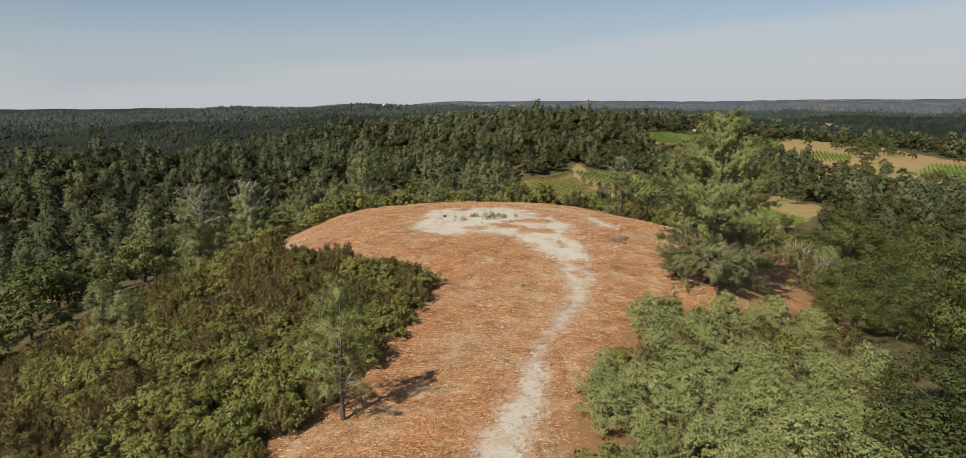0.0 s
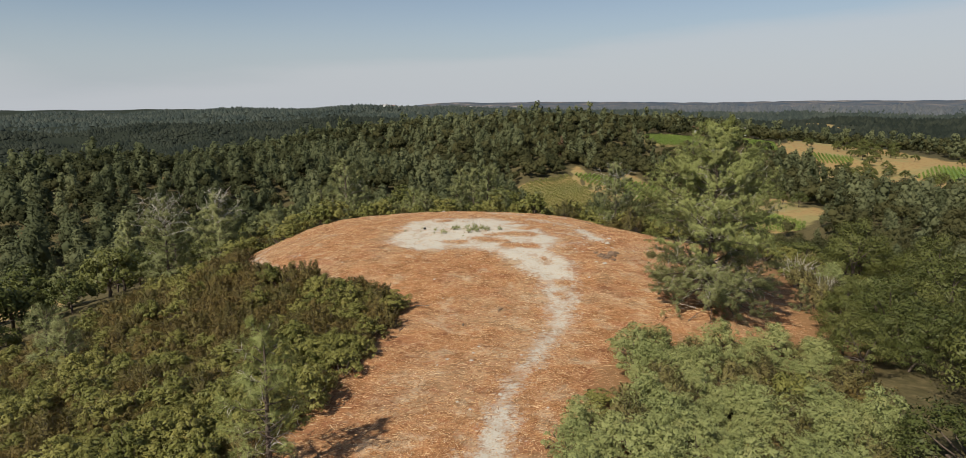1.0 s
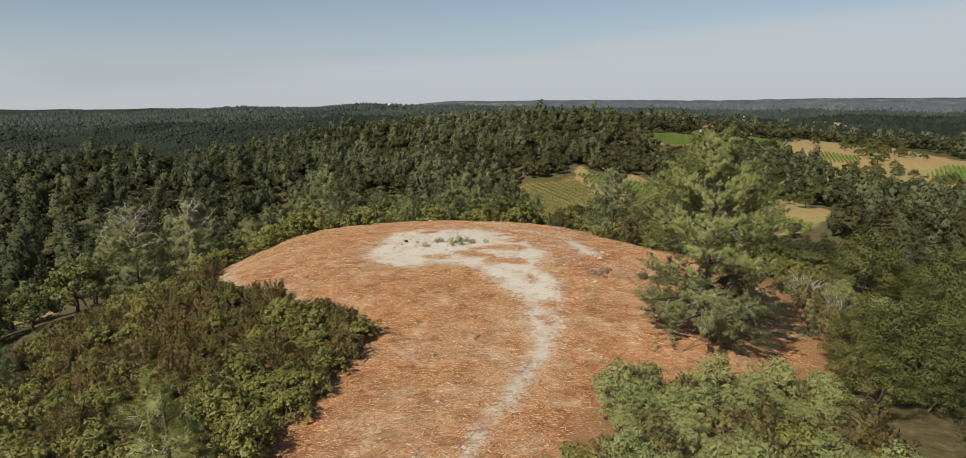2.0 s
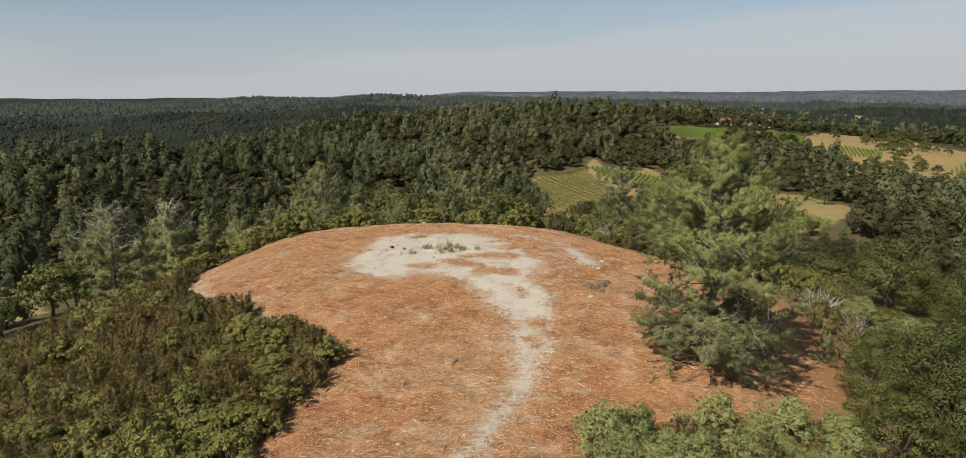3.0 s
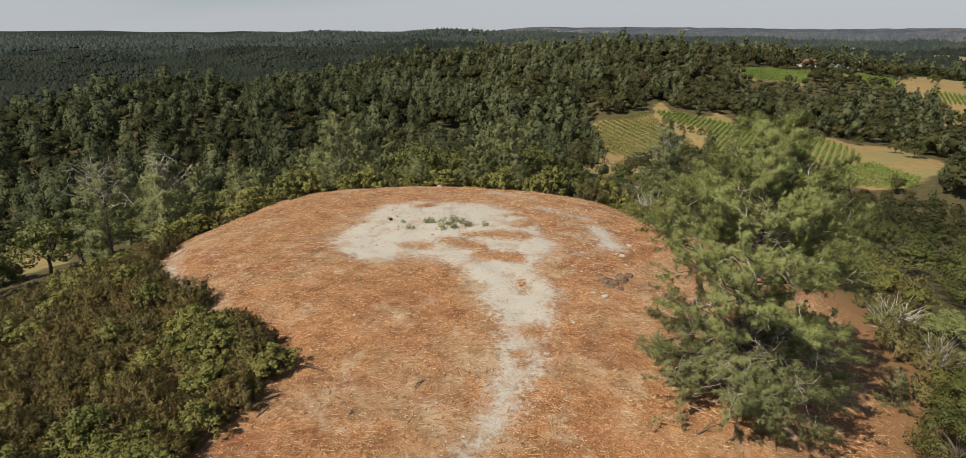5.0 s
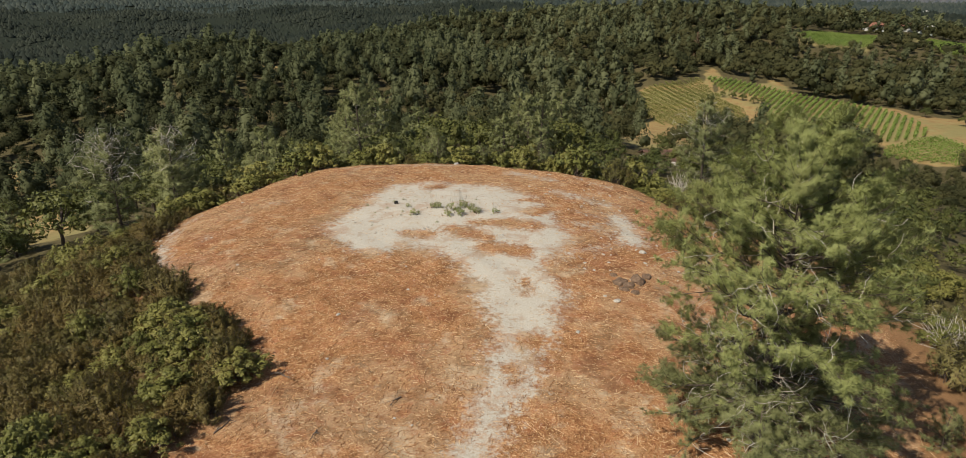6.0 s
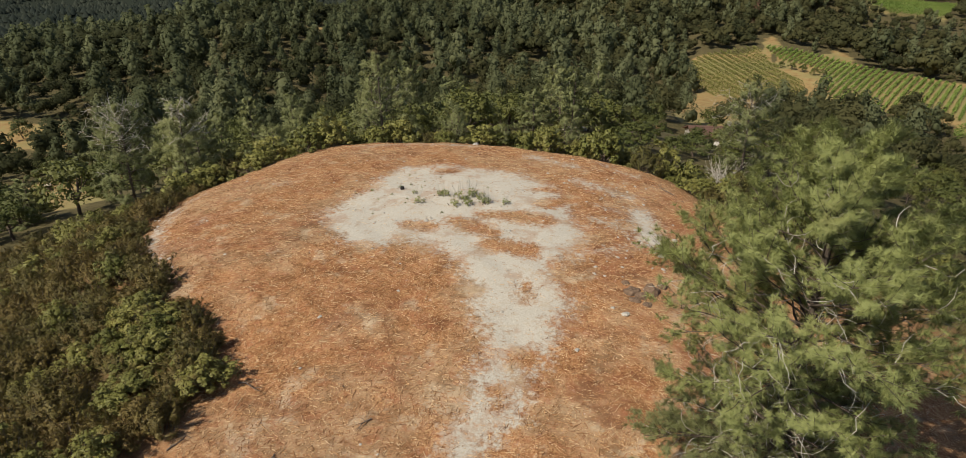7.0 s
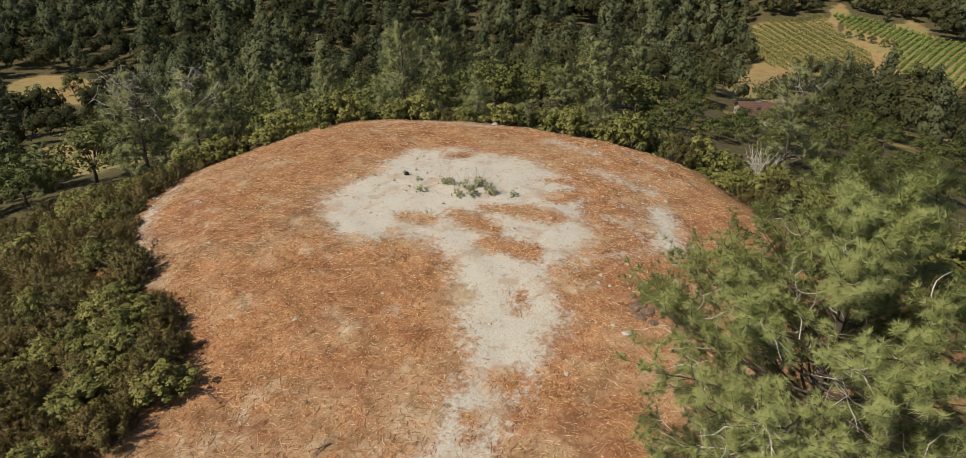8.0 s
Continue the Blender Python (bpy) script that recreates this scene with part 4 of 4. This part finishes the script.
thicket(7, SHRUBS[:1] + [GOLDEN] + PALES[:1], [(25, 46), (26, 50), (26.5, 58), (25, 66), (33, 69), (35, 58), (31, 49)], 2.3, "bushes on the east edge", size=(0.6, 1.25), weights=[0.5, 0.35, 0.15], edge=1.6)
thicket(9, SHRUBS[:1] + CHAMISE, [(-12, -14), (-9, 14), (-22, 14), (-34, 8), (-34, -14)], 2.8, "scrub on the west shoulder", size=(1.0, 1.5))
thicket(10, PALES[:1] + CHAMISE[:1], [(3.5, -14), (3.2, 13), (11, 12), (24, 8), (30, -14)], 2.8, "scrub beside the track", size=(1.0, 1.5))
thicket(4, NEAR_OAKS, [(14, 10), (15.5, 19), (18.5, 24), (21, 29), (24, 35), (25, 43), (32, 49), (37, 57), (38, 66), (46, 80), (62, 62), (52, 30), (40, 10)], 4.0, "oaks on the east slope", size=(0.36, 1.05), edge=2.9)
thicket(5, OAKS + PINES, [(-36, 18), (-36, 50), (-35, 70), (-44, 84), (-74, 96), (-84, 60), (-70, 14)], 5.2, "trees on the west slope", size=(0.6, 1.0), weights=[0.28, 0.28, 0.28, 0.06, 0.05, 0.05])
thicket(6, OAKS + PINES, [(-38, 80), (-22, 92), (4, 92), (6, 142), (-30, 142), (-76, 110)], 5.8, "trees below the rim", size=(0.65, 1.1), weights=[0.22, 0.22, 0.22, 0.12, 0.11, 0.11])

thicket(8, OAKS + RIMS, [(5, 90), (22, 90), (34, 74), (64, 66), (74, 100), (52, 138), (24, 132), (7, 142)], 5.6, "low trees towards the vineyard", size=(0.4, 0.75))

# ---- trees by the clearing ----
BIG = (0.13, 3.4), (0.19, 4.2), (0.27, 4.1), (0.30, 2.6), (0.31, 0.1), (0.37, 0.1), (0.38, 2.9), (0.43, 4.4), (0.53, 4.6), (0.64, 3.9), (0.74, 2.8), (0.84, 2.1), (0.94, 1.6), (1.0, 0.9)
big = pine("foothill_pine", 5, 12.0, BIG, 160, 14, 8, 32, 0.19, M_NEEDLE, "tall foothill pine with long green needles and low grey boughs", dead=130, width=0.0058, skirt=3.8, heavy=1.7)
settle(big, 16.55, 44.5, 0.3)
sapling = pine("pine_sapling", 6, 6.4, ((0.22, 1.4), (0.35, 1.8), (0.6, 1.4), (0.85, 0.8), (1.0, 0.3)), 36, 6, 3, 20, 0.26, M_NEEDLE, "slender young grey pine on a bare stem beside the track", dead=20, width=0.006)
settle(sapling, -5.56, 24.4, 1.0)
for x, y, tall, r, dead, bl, seed in ((-31, 67.3, 9.0, 3.0, 8, 44, 71), (-25.8, 68.3, 8.0, 2.4, 8, 26, 72), (18.7, 87.5, 9.5, 3.4, 20, 14, 73), (-16.6, 86.0, 10.5, 3.4, 10, 0, 74)):
    kind = "bleached dead branches in its top" if bl else "a broad open crown"
    ob = pine("grey_pine", seed, tall, ((0.08, r * 0.8), (0.3, r), (0.6, r), (0.85, r * 0.6), (1.0, 0.4)), 40, 8, 4, 14, 0.36, M_GREY_NEEDLE, "grey-green foothill pine with " + kind, width=0.02, dead=dead, bleached=bl)
    settle(ob, x, y, seed)
SMALL = (0.03, 1.3), (0.3, 1.35), (0.7, 0.9), (1.0, 0.25)
young = pine("young_pine", 80, 3.4, SMALL, 30, 4, 3, 14, 0.28, M_GREY_NEEDLE, "bushy young grey-green pine among the scrub", width=0.010, dead=2)
settle(young, -13.6, 76.6, 0.4, 1.0)
for x, y, s in ((-11.0, 79.5, 1.3), (-18.5, 77.5, 1.4), (3.5, 80.5, 1.2), (-22.5, 75.5, 1.3), (-7.2, 82.0, 1.5), (-16.8, 72.0, 0.55), (-5.5, 78.2, 1.0), (-1.5, 79.0, 0.8), (-28.5, 45.5, 1.35), (-24.2, 41.2, 1.2), (-14.5, 77.6, 0.9), (-9, 77.4, 0.7), (24.0, 47.0, 0.6), (9.5, 79.5, 0.8), (-20.5, 69.5, 0.6)):
    again(young, x, y, x * 3, s)

# ---- vineyards ----


def vineyard(seed, poly, way, gap=3.4, bushy=0.25, material=M_VINE):
    """Rows of trellised vines, each row a thing."""
    rng = np.random.default_rng(seed)
    d = np.array(way) / np.hypot(*way)
    n = np.array([d[1], -d[0]])
    p = np.array(poly)
    for off in np.arange((p @ n).min() + gap / 2, (p @ n).max(), gap):
        s = np.arange((p @ d).min(), (p @ d).max(), 0.11)
        q = n * off + d * s[:, None]
        q = q[from_polygon(q[:, 0], q[:, 1], poly) < -0.5]
        q = q[np.sin(q[:, 0] * 0.11 + q[:, 1] * 0.07) + rng.uniform(-0.4, 1.6, len(q)) > -0.7]
        if len(q) < 30:
            continue
        q = np.repeat(q, 2, axis=0) + rng.normal(0, bushy, (2 * len(q), 2))
        c = np.stack([q[:, 0], q[:, 1], height(q[:, 0], q[:, 1]) + rng.uniform(0.2, 1.6, len(q))], 1)
        origin = c.mean(axis=0)
        v, f = leaves(rng, c - origin, np.concatenate([rng.normal(0, 0.5, (len(c), 2)), np.full((len(c), 1), 0.6)], 1), 0.5, 0.9)
        tint = np.repeat(np.clip(0.5 + 0.35 * np.sin(q[:, 0] / 9) * np.sin(q[:, 1] / 13) + rng.normal(0, 0.2, len(q)), 0, 1), 4)
        ob = new("vine_row")
        ob.location = origin
        tagged(part("foliage", raw_mesh("foliage", v, f, material, tint=tint), ob), kind="stuff")
        tagged(ob, "row of green grapevines on dry ground", "vine row", "rows of the vineyard")


for i, (poly, way) in enumerate(FIELDS):
    vineyard(90 + i, poly, way, 1.8 if i in (3, 4) else 3.3 if i == 0 else 2.5, 0.2 if i == 0 else 0.27, M_DRY_VINE if i == 0 else M_VINE)
for x, y, s in ((54, 339, 0.5), (58, 336, 0.55), (62, 333, 0.55), (66, 328, 0.55), (69, 326, 0.5), (232, 420, 0.9), (240, 432, 0.8), (206, 372, 1.1), (196, 350, 0.8), (262, 470, 0.9), (267, 474, 0.8), (138, 300, 0.8), (140, 288, 1.2), (131, 318, 0.7),
                (250, 405, 1.0), (255, 410, 1.1), (270, 452, 1.0), (224, 395, 0.9), (-98, 112, 0.9), (-90, 118, 0.8), (-165, 158, 1.0)):
    plant(OAKS[int(x) % 3], x, y, x, s, "oaks in the fields")

for x, y, s in ((23.2, 40.0, 0.46), (24.6, 42.9, 0.5), (26.6, 45.8, 0.5), (22.6, 37.0, 0.55), (26.4, 39.5, 0.62), (28.6, 48.6, 0.45)):
    plant(NEAR_OAKS[int(x * 7) % 3], x, y, x * 5, s, "oaks on the east slope")
rf = np.random.default_rng(77)
for _ in range(150):
    x, y = rf.uniform(185, 340), rf.uniform(305, 600)
    if from_polygon(x, y, GOLD[1]) < -4 and min(from_polygon(x, y, f) for f, _ in FIELDS) > 5 and math.sin(x / 17) * math.sin(y / 21) > -0.2:
        plant(OAKS[int(x) % 3], x, y, x, rf.uniform(0.7, 1.5), "oaks in the fields")

# ---- the dead pine by the vineyard ----
M_RUST = leaf_material("dry_needle", (0.10, 0.05, 0.03), (0.19, 0.10, 0.06), (0.24, 0.14, 0.08), (0.2, 0.12, 0.07))
rusty = pine("dead_pine", 99, 15, ((0.1, 2.0), (0.5, 2.4), (0.8, 1.5), (1.0, 0.4)), 40, 5, 3, 8, 0.6, M_RUST, "dead pine with rust-brown needles at the vineyard edge", width=0.05, dead=0)
settle(rusty, 47, 415, 0)

# ---- house and yard below the rim ----
M_ROOF = plain_material("brown_shingle", (0.13, 0.072, 0.052), 0.3, 8.0, 0.9)
M_WALL = plain_material("pale_siding", (0.42, 0.38, 0.33), 0.12, 4.0)
M_TRIM = plain_material("white_trim", (0.72, 0.71, 0.68), 0.06, 6.0)
M_PANE = Nodes("window_glass").surface((0.02, 0.025, 0.03), 0.08, specular=0.6)


def box(me_name, size, at, material, bevel=0.02):
    bm = bmesh.new()
    bmesh.ops.create_cube(bm, size=1.0, matrix=Matrix.Translation(at) @ Matrix.Diagonal((*size, 1)))
    if bevel:
        bmesh.ops.bevel(bm, geom=bm.edges[:], offset=bevel, segments=1, affect="EDGES")
    me = bpy.data.meshes.new(me_name)
    bm.to_mesh(me)
    bm.free()
    me.materials.append(material)
    return me


def roof_mesh(length, depth, rise, eave, base, material):
    """A gable roof: one thick sheet with stepped courses."""
    half, steps = depth / 2 + eave, 7
    up = []
    for k in range(steps):
        a, b = k / steps, (k + 1) / steps
        up += [(-half * (1 - a), base + rise * a + 0.05), (-half * (1 - b), base + rise * b + 0.01)]
    up += [(-y, z) for y, z in up[-2::-1]]
    low = [(half, base - 0.12), (0, base + rise - 0.15), (-half, base - 0.12)]
    profile = up + low
    bm = bmesh.new()
    ends = [[bm.verts.new((x, y, z)) for y, z in profile] for x in (-length / 2 - eave, length / 2 + eave)]
    n = len(profile)
    for i in range(n):
        bm.faces.new((ends[0][i], ends[0][(i + 1) % n], ends[1][(i + 1) % n], ends[1][i]))
    bm.faces.new(ends[0]), bm.faces.new(ends[1][::-1])
    bmesh.ops.recalc_face_normals(bm, faces=bm.faces[:])
    me = bpy.data.meshes.new("roof")
    bm.to_mesh(me)
    bm.free()
    me.materials.append(material)
    return me


def house(name, x, y, turn, length, depth, label, wall=M_WALL, roof=M_ROOF, tall=2.6, rise=1.5):
    ob = new(name)
    tagged(ob, label, "house")
    part("wall", box("wall", (length, depth, tall + 0.6), (0, 0, tall / 2 - 0.3), wall), ob)
    part("roof", roof_mesh(length, depth, rise, 0.5, tall, roof), ob)
    for side in (-1, 1):
        bm = bmesh.new()
        f = [bm.verts.new((side * length / 2, yy, zz)) for yy, zz in ((-depth / 2, tall - 0.1), (depth / 2, tall - 0.1), (0, tall + rise * 0.86))]
        g = [bm.verts.new((v.co.x - side * 0.15, v.co.y, v.co.z)) for v in f]
        bm.faces.new(f), bm.faces.new(g[::-1])
        for i in range(3):
            bm.faces.new((f[i], g[i], g[(i + 1) % 3], f[(i + 1) % 3]))
        bmesh.ops.recalc_face_normals(bm, faces=bm.faces[:])
        me = bpy.data.meshes.new("gable")
        bm.to_mesh(me)
        bm.free()
        me.materials.append(wall)
        part("gable", me, ob)
    for k in range(3):
        wx = (k - 1) * length * 0.3
        frame_ob = part("window", box("window", (1.3, 0.10, 1.2), (wx, -depth / 2 - 0.03, 1.5), M_TRIM), ob, "white-framed window")
        part("pane", box("pane", (1.1, 0.03, 1.0), (wx, -depth / 2 - 0.085, 1.5), M_PANE, 0), frame_ob)
    part("door", box("door", (0.95, 0.08, 2.05), (length * 0.14, -depth / 2 - 0.03, 1.02), M_TRIM), ob, "white front door")
    part("chimney", box("chimney", (0.6, 0.6, 1.6), (length * 0.28, 0.4, tall + rise), M_WALL), ob)
    return settle(ob, x, y, turn)


for x, y, s in ((8.0, 158, 0.9), (19.5, 166, 0.8), (29, 160, 0.9), (11.5, 152, 0.35), (32, 152, 0.8), (7, 148, 0.7)):
    plant(OAKS[int(y) % 3], x, y, x, s, "trees round the house")
house("house", 20.0, 155.5, 0.25, 9.5, 7, "low house with a brown shingle roof among the trees")
M_LIGHT_ROOF = plain_material("pale_roof", (0.45, 0.43, 0.41), 0.15, 5.0)
M_RED_ROOF = plain_material("red_tile_roof", (0.30, 0.14, 0.09), 0.2, 5.0)
for i, (x, y) in enumerate(((-372, 2290), (-350, 2310), (-325, 2285), (-300, 2320), (-80, 2500), (-105, 2520), (640, 1690), (205, 560), (214, 555), (175, 540))):
    house("house", x, y, i * 0.7, 16 if y > 1000 else 12, 9, "small far-off house with a pale or reddish roof", M_TRIM, (M_LIGHT_ROOF, M_RED_ROOF)[i % 2], 4.5 if y > 1000 else 2.8, 2.5)

# ---- loose things on the cleared top ----


def stone_mesh(seed, material, squash=0.65):
    rng = np.random.default_rng(seed)
    bm = bmesh.new()
    bmesh.ops.create_icosphere(bm, subdivisions=2, radius=0.5)
    ph = rng.uniform(0, 6, 3)
    for v in bm.verts:
        k = 1 + 0.45 * noise.noise(v.co * 2.4 + Vector(ph)) + 0.2 * noise.noise(v.co * 6 + Vector(ph))
        v.co = Vector((v.co.x * k * 1.2, v.co.y * k, max(v.co.z * k * squash, -0.14)))
    me = bpy.data.meshes.new("stone")
    bm.to_mesh(me)
    bm.free()
    me.materials.append(material)
    return me


M_STONE = plain_material("pale_granite", (0.42, 0.38, 0.32), 0.3, 5.0, 0.9)
M_DARK_STONE = plain_material("weathered_rock", (0.17, 0.11, 0.07), 0.45, 5.0, 0.9)
PALE = [stone_mesh(200 + i, M_STONE) for i in range(3)]
DARK = [stone_mesh(210 + i, M_DARK_STONE, 0.8) for i in range(2)]


def stone(me, x, y, size, label, group):
    ob = new("stone", me)
    tagged(ob, label, "stone", group)
    return settle(ob, x, y, x * 7 + y * 3, size, 0.03 * size)


rs = np.random.default_rng(8)
for i, (x, y, s) in enumerate(((11.4, 55.3, 0.7), (11.9, 55.0, 0.55), (11.6, 54.6, 0.45), (12.3, 55.6, 0.8), (12.2, 54.5, 0.4), (11.0, 55.9, 0.35), (12.8, 56.4, 0.5))):
    stone(DARK[i % 2], x, y, s, "dark weathered rock in a small heap", "rocks heaped by the pine")
for x, y, s in ((11.3, 53.3, 0.34), (10.7, 53.6, 0.2), (9.6, 50.2, 0.22), (-3.2, 76.0, 0.5), (-19.6, 55.5, 0.4), (12.6, 59.5, 0.4), (13.2, 62.0, 0.35), (5.2, 74.0, 0.3), (-0.7, 58.8, 0.3)):
    stone(PALE[int(x) % 3], x, y, s, "pale granite stone lying on the mulch", "stones on the clearing")
for k in range(16):   # clods along the cut edge
    t = k / 15
    x, y = np.interp(t, [0, 0.3, 0.7, 1], [-10.2, -13.0, -17.4, -19.0]), np.interp(t, [0, 0.3, 0.7, 1], [49.2, 51.3, 55.2, 58.4])
    stone(PALE[k % 3], x + rs.normal(0, 0.25), y + rs.normal(0, 0.25), rs.uniform(0.1, 0.24), "pale clod of broken granite on the cut edge", "clods on the cut edge")
for cx, cy, sp, n in ((9.8, 70.5, 0.9, 14), (11.8, 61.5, 0.8, 14), (11.3, 65.5, 0.7, 10), (-0.6, 58.8, 0.6, 10), (0, 60, 9, 90), (2, 36, 3.5, 24), (11.5, 58, 1.6, 24), (8.5, 68, 1.5, 20)):
    for _ in range(n):
        stone(PALE[rs.integers(3)], cx + rs.normal(0, sp), cy + rs.normal(0, sp), rs.uniform(0.07, 0.2), "small pale granite stone on bare ground", "scattered stones")
weed = shrub("weed_clump", 300, 0.8, 0.35, 14, 16, 0.06, M_PALE_LEAF, "low grey-green weeds on the pale bare ground", "weed", twiggy=5)
settle(weed, 0.2, 62.4, 0, 1.2)
for k in range(16):
    again(weed, 0.5 + rs.normal(0, 1.3), 62.4 + rs.normal(0, 0.45), rs.uniform(0, 6), rs.uniform(0.5, 1.2))
for k in range(26):
    again(weed, -2.5 + rs.normal(0, 2.4), 62.5 + rs.normal(0, 2.4), rs.uniform(0, 6), rs.uniform(0.15, 0.4))
M_CHAR = plain_material("charred_wood", (0.02, 0.018, 0.016), 0.3, 9.0, 0.9)
stump = new("charred_stump", raw_mesh("charred_stump", *tubes([[((0, 0, -0.1), 0.24), ((0.01, 0, 0.1), 0.2), ((0.02, 0.01, 0.24), 0.18), ((0.02, 0.01, 0.26), 0.1), ((0.02, 0.01, 0.25), 0.01)]], 9), M_CHAR, True))
tagged(stump, "short charred stump on the pale bare ground", "stump")
settle(stump, -4.0, 62.9, 0, 0.65)
M_CUT = plain_material("sawn_wood", (0.55, 0.46, 0.32), 0.15, 6.0)
log = new("cut_stump")
tagged(log, "tree stump with a pale sawn top in dry grass", "stump")
part("bark", raw_mesh("bark", *tubes([[((0, 0, -0.3), 0.8), ((0, 0, 0.3), 0.6), ((0, 0, 1.0), 0.55)]], 10), M_BARK, True), log)
part("sawn_top", raw_mesh("sawn_top", *tubes([[((0, 0, 0.98), 0.58), ((0, 0, 1.12), 0.6), ((0, 0, 1.16), 0.5), ((0, 0, 1.17), 0.01)]], 10), M_CUT, True), log)
settle(log, -88, 103)


def fallen_branch(seed, length):
    rng = np.random.default_rng(seed)
    main = bent(rng, (0, 0, 0.03), (1, 0, 0.12), length, 0.035, 0.008, 7, -0.02, 0.18)
    ob = new("fallen_branch", raw_mesh("fallen_branch", *tubes([main], 5), M_STEM, True))
    for _ in range(6):
        tw = bent(rng, main[rng.integers(1, 6)][0], (rng.normal(0.6, 0.5), rng.normal(0, 0.8), 0.3), length * 0.35, 0.014, 0.004, 4, -0.02, 0.2)
        part("twig", raw_mesh("twig", *tubes([tw], 4), M_STEM, True), ob)
    return tagged(ob, "dry fallen branch lying on the mulch", "branch", "fallen branches")


for i, (x, y, a, ln) in enumerate(((-3.0, 44.3, 0.3, 1.6), (-3.3, 40.6, 1.2, 1.2), (1.2, 45.2, 2.4, 0.9), (3.0, 44.0, 4.0, 0.8), (12.9, 70.0, 2.6, 2.4), (13.6, 69.0, 2.2, 2.2), (0.5, 41.5, 5.1, 0.7), (14.5, 41.8, 0.6, 1.4), (20.5, 51, 1.4, 1.6), (-6.0, 27.0, 0.2, 1.3))):
    settle(fallen_branch(400 + i, ln), x, y, a)
dead_bush = new("dead_bush")
tagged(dead_bush, "bare grey dead bush below the rim", "shrub")
rd = np.random.default_rng(31)
sticks = []
for _ in range(60):
    st = bent(rd, rd.normal(0, 0.25, 3) * [1, 1, 0], (rd.normal(0, 0.7), rd.normal(0, 0.7), 1), rd.uniform(1.2, 2.4), 0.02, 0.006, 5, 0.0, 0.2)
    sticks += [st, bent(rd, st[2][0], rd.normal(0, 1, 3) + [0, 0, 0.5], 0.7, 0.012, 0.004, 4)]
tagged(part("twig", raw_mesh("twig", *tubes(sticks, 3), M_TWIG), dead_bush), kind="stuff")
settle(dead_bush, 12.6, 78.0)
for x, y, s in ((13.8, 77.2, 0.8), (17.0, 86.0, 1.3), (28.2, 52.0, 0.9), (27.6, 55.5, 1.0)):
    again(dead_bush, x, y, x, s)
for i, (x, y, s) in enumerate(((-3.2, 133, 2.2), (-1.6, 135, 1.8), (0.6, 111, 1.6), (-1.2, 110, 1.4), (20.0, 121, 2.4), (22.0, 122, 1.8), (18.8, 119.5, 1.6))):
    stone(PALE[i % 3], x, y, s, "pale boulder among the trees", "boulders below the rim")

# ---- mulch: shredded stalks strewn over the clearing ----


def mulch(seed, count, name, lengths, widths, label):
    rng = np.random.default_rng(seed)
    x, y = rng.uniform(-20, 26, count * 3), rng.uniform(14, 77, count * 3)
    clump = np.sin(x * 0.9 + 2 * np.sin(y * 0.55)) * np.sin(y * 0.8 + 1.1) + rng.normal(0, 0.6, x.size)
    ok = (from_polygon(x, y, PAD) < rng.normal(0.5, 0.5, x.size)) & ((bare_ground(x, y) > rng.normal(0.25, 0.4, x.size)) | (rng.uniform(0, 1, x.size) < 0.05)) & (clump > -0.9)
    x, y = x[ok][:count], y[ok][:count]
    n = len(x)
    a, tip = rng.uniform(0, 6.28, n), rng.normal(0, 0.06, n)
    ln, w = rng.lognormal(0, 0.5, n) * lengths, rng.uniform(0.5, 1.4, n) * widths
    d = np.stack([np.cos(a), np.sin(a), tip], 1)
    side = np.stack([-np.sin(a), np.cos(a), 0 * a], 1) * w[:, None]
    c = np.stack([x, y, height(x, y) + 0.006 + np.abs(tip) * ln * 0.5], 1)
    rise = np.array([0, 0, 1.0]) * w[:, None] * 0.9
    p, q = c - d * ln[:, None] / 2, c + d * ln[:, None] / 2
    v = np.stack([p - side, p + rise, p + side, q - side, q + rise, q + side], 1).reshape(-1, 3)
    i = 6 * np.arange(n)[:, None]
    f = np.concatenate([np.concatenate([i, i + 3, i + 4, i + 1], 1), np.concatenate([i + 1, i + 4, i + 5, i + 2], 1)])
    m = Nodes(name)
    shade = m.ramp(m.island(), (0.0, (0.16, 0.065, 0.03)), (0.35, (0.32, 0.15, 0.065)), (0.7, (0.52, 0.30, 0.14)), (1.0, (0.72, 0.54, 0.33)))
    return tagged(new(name, raw_mesh(name, v, f, m.surface(shade, 0.85, specular=0.15))), label, "mulch", kind="stuff")


mulch(501, 150000, "mulch", 0.12, 0.0085, "red-brown shredded stalks and chips on the ground")
mulch(502, 16000, "straw_stalks", 0.27, 0.007, "longer straw-coloured stalks lying in the mulch")
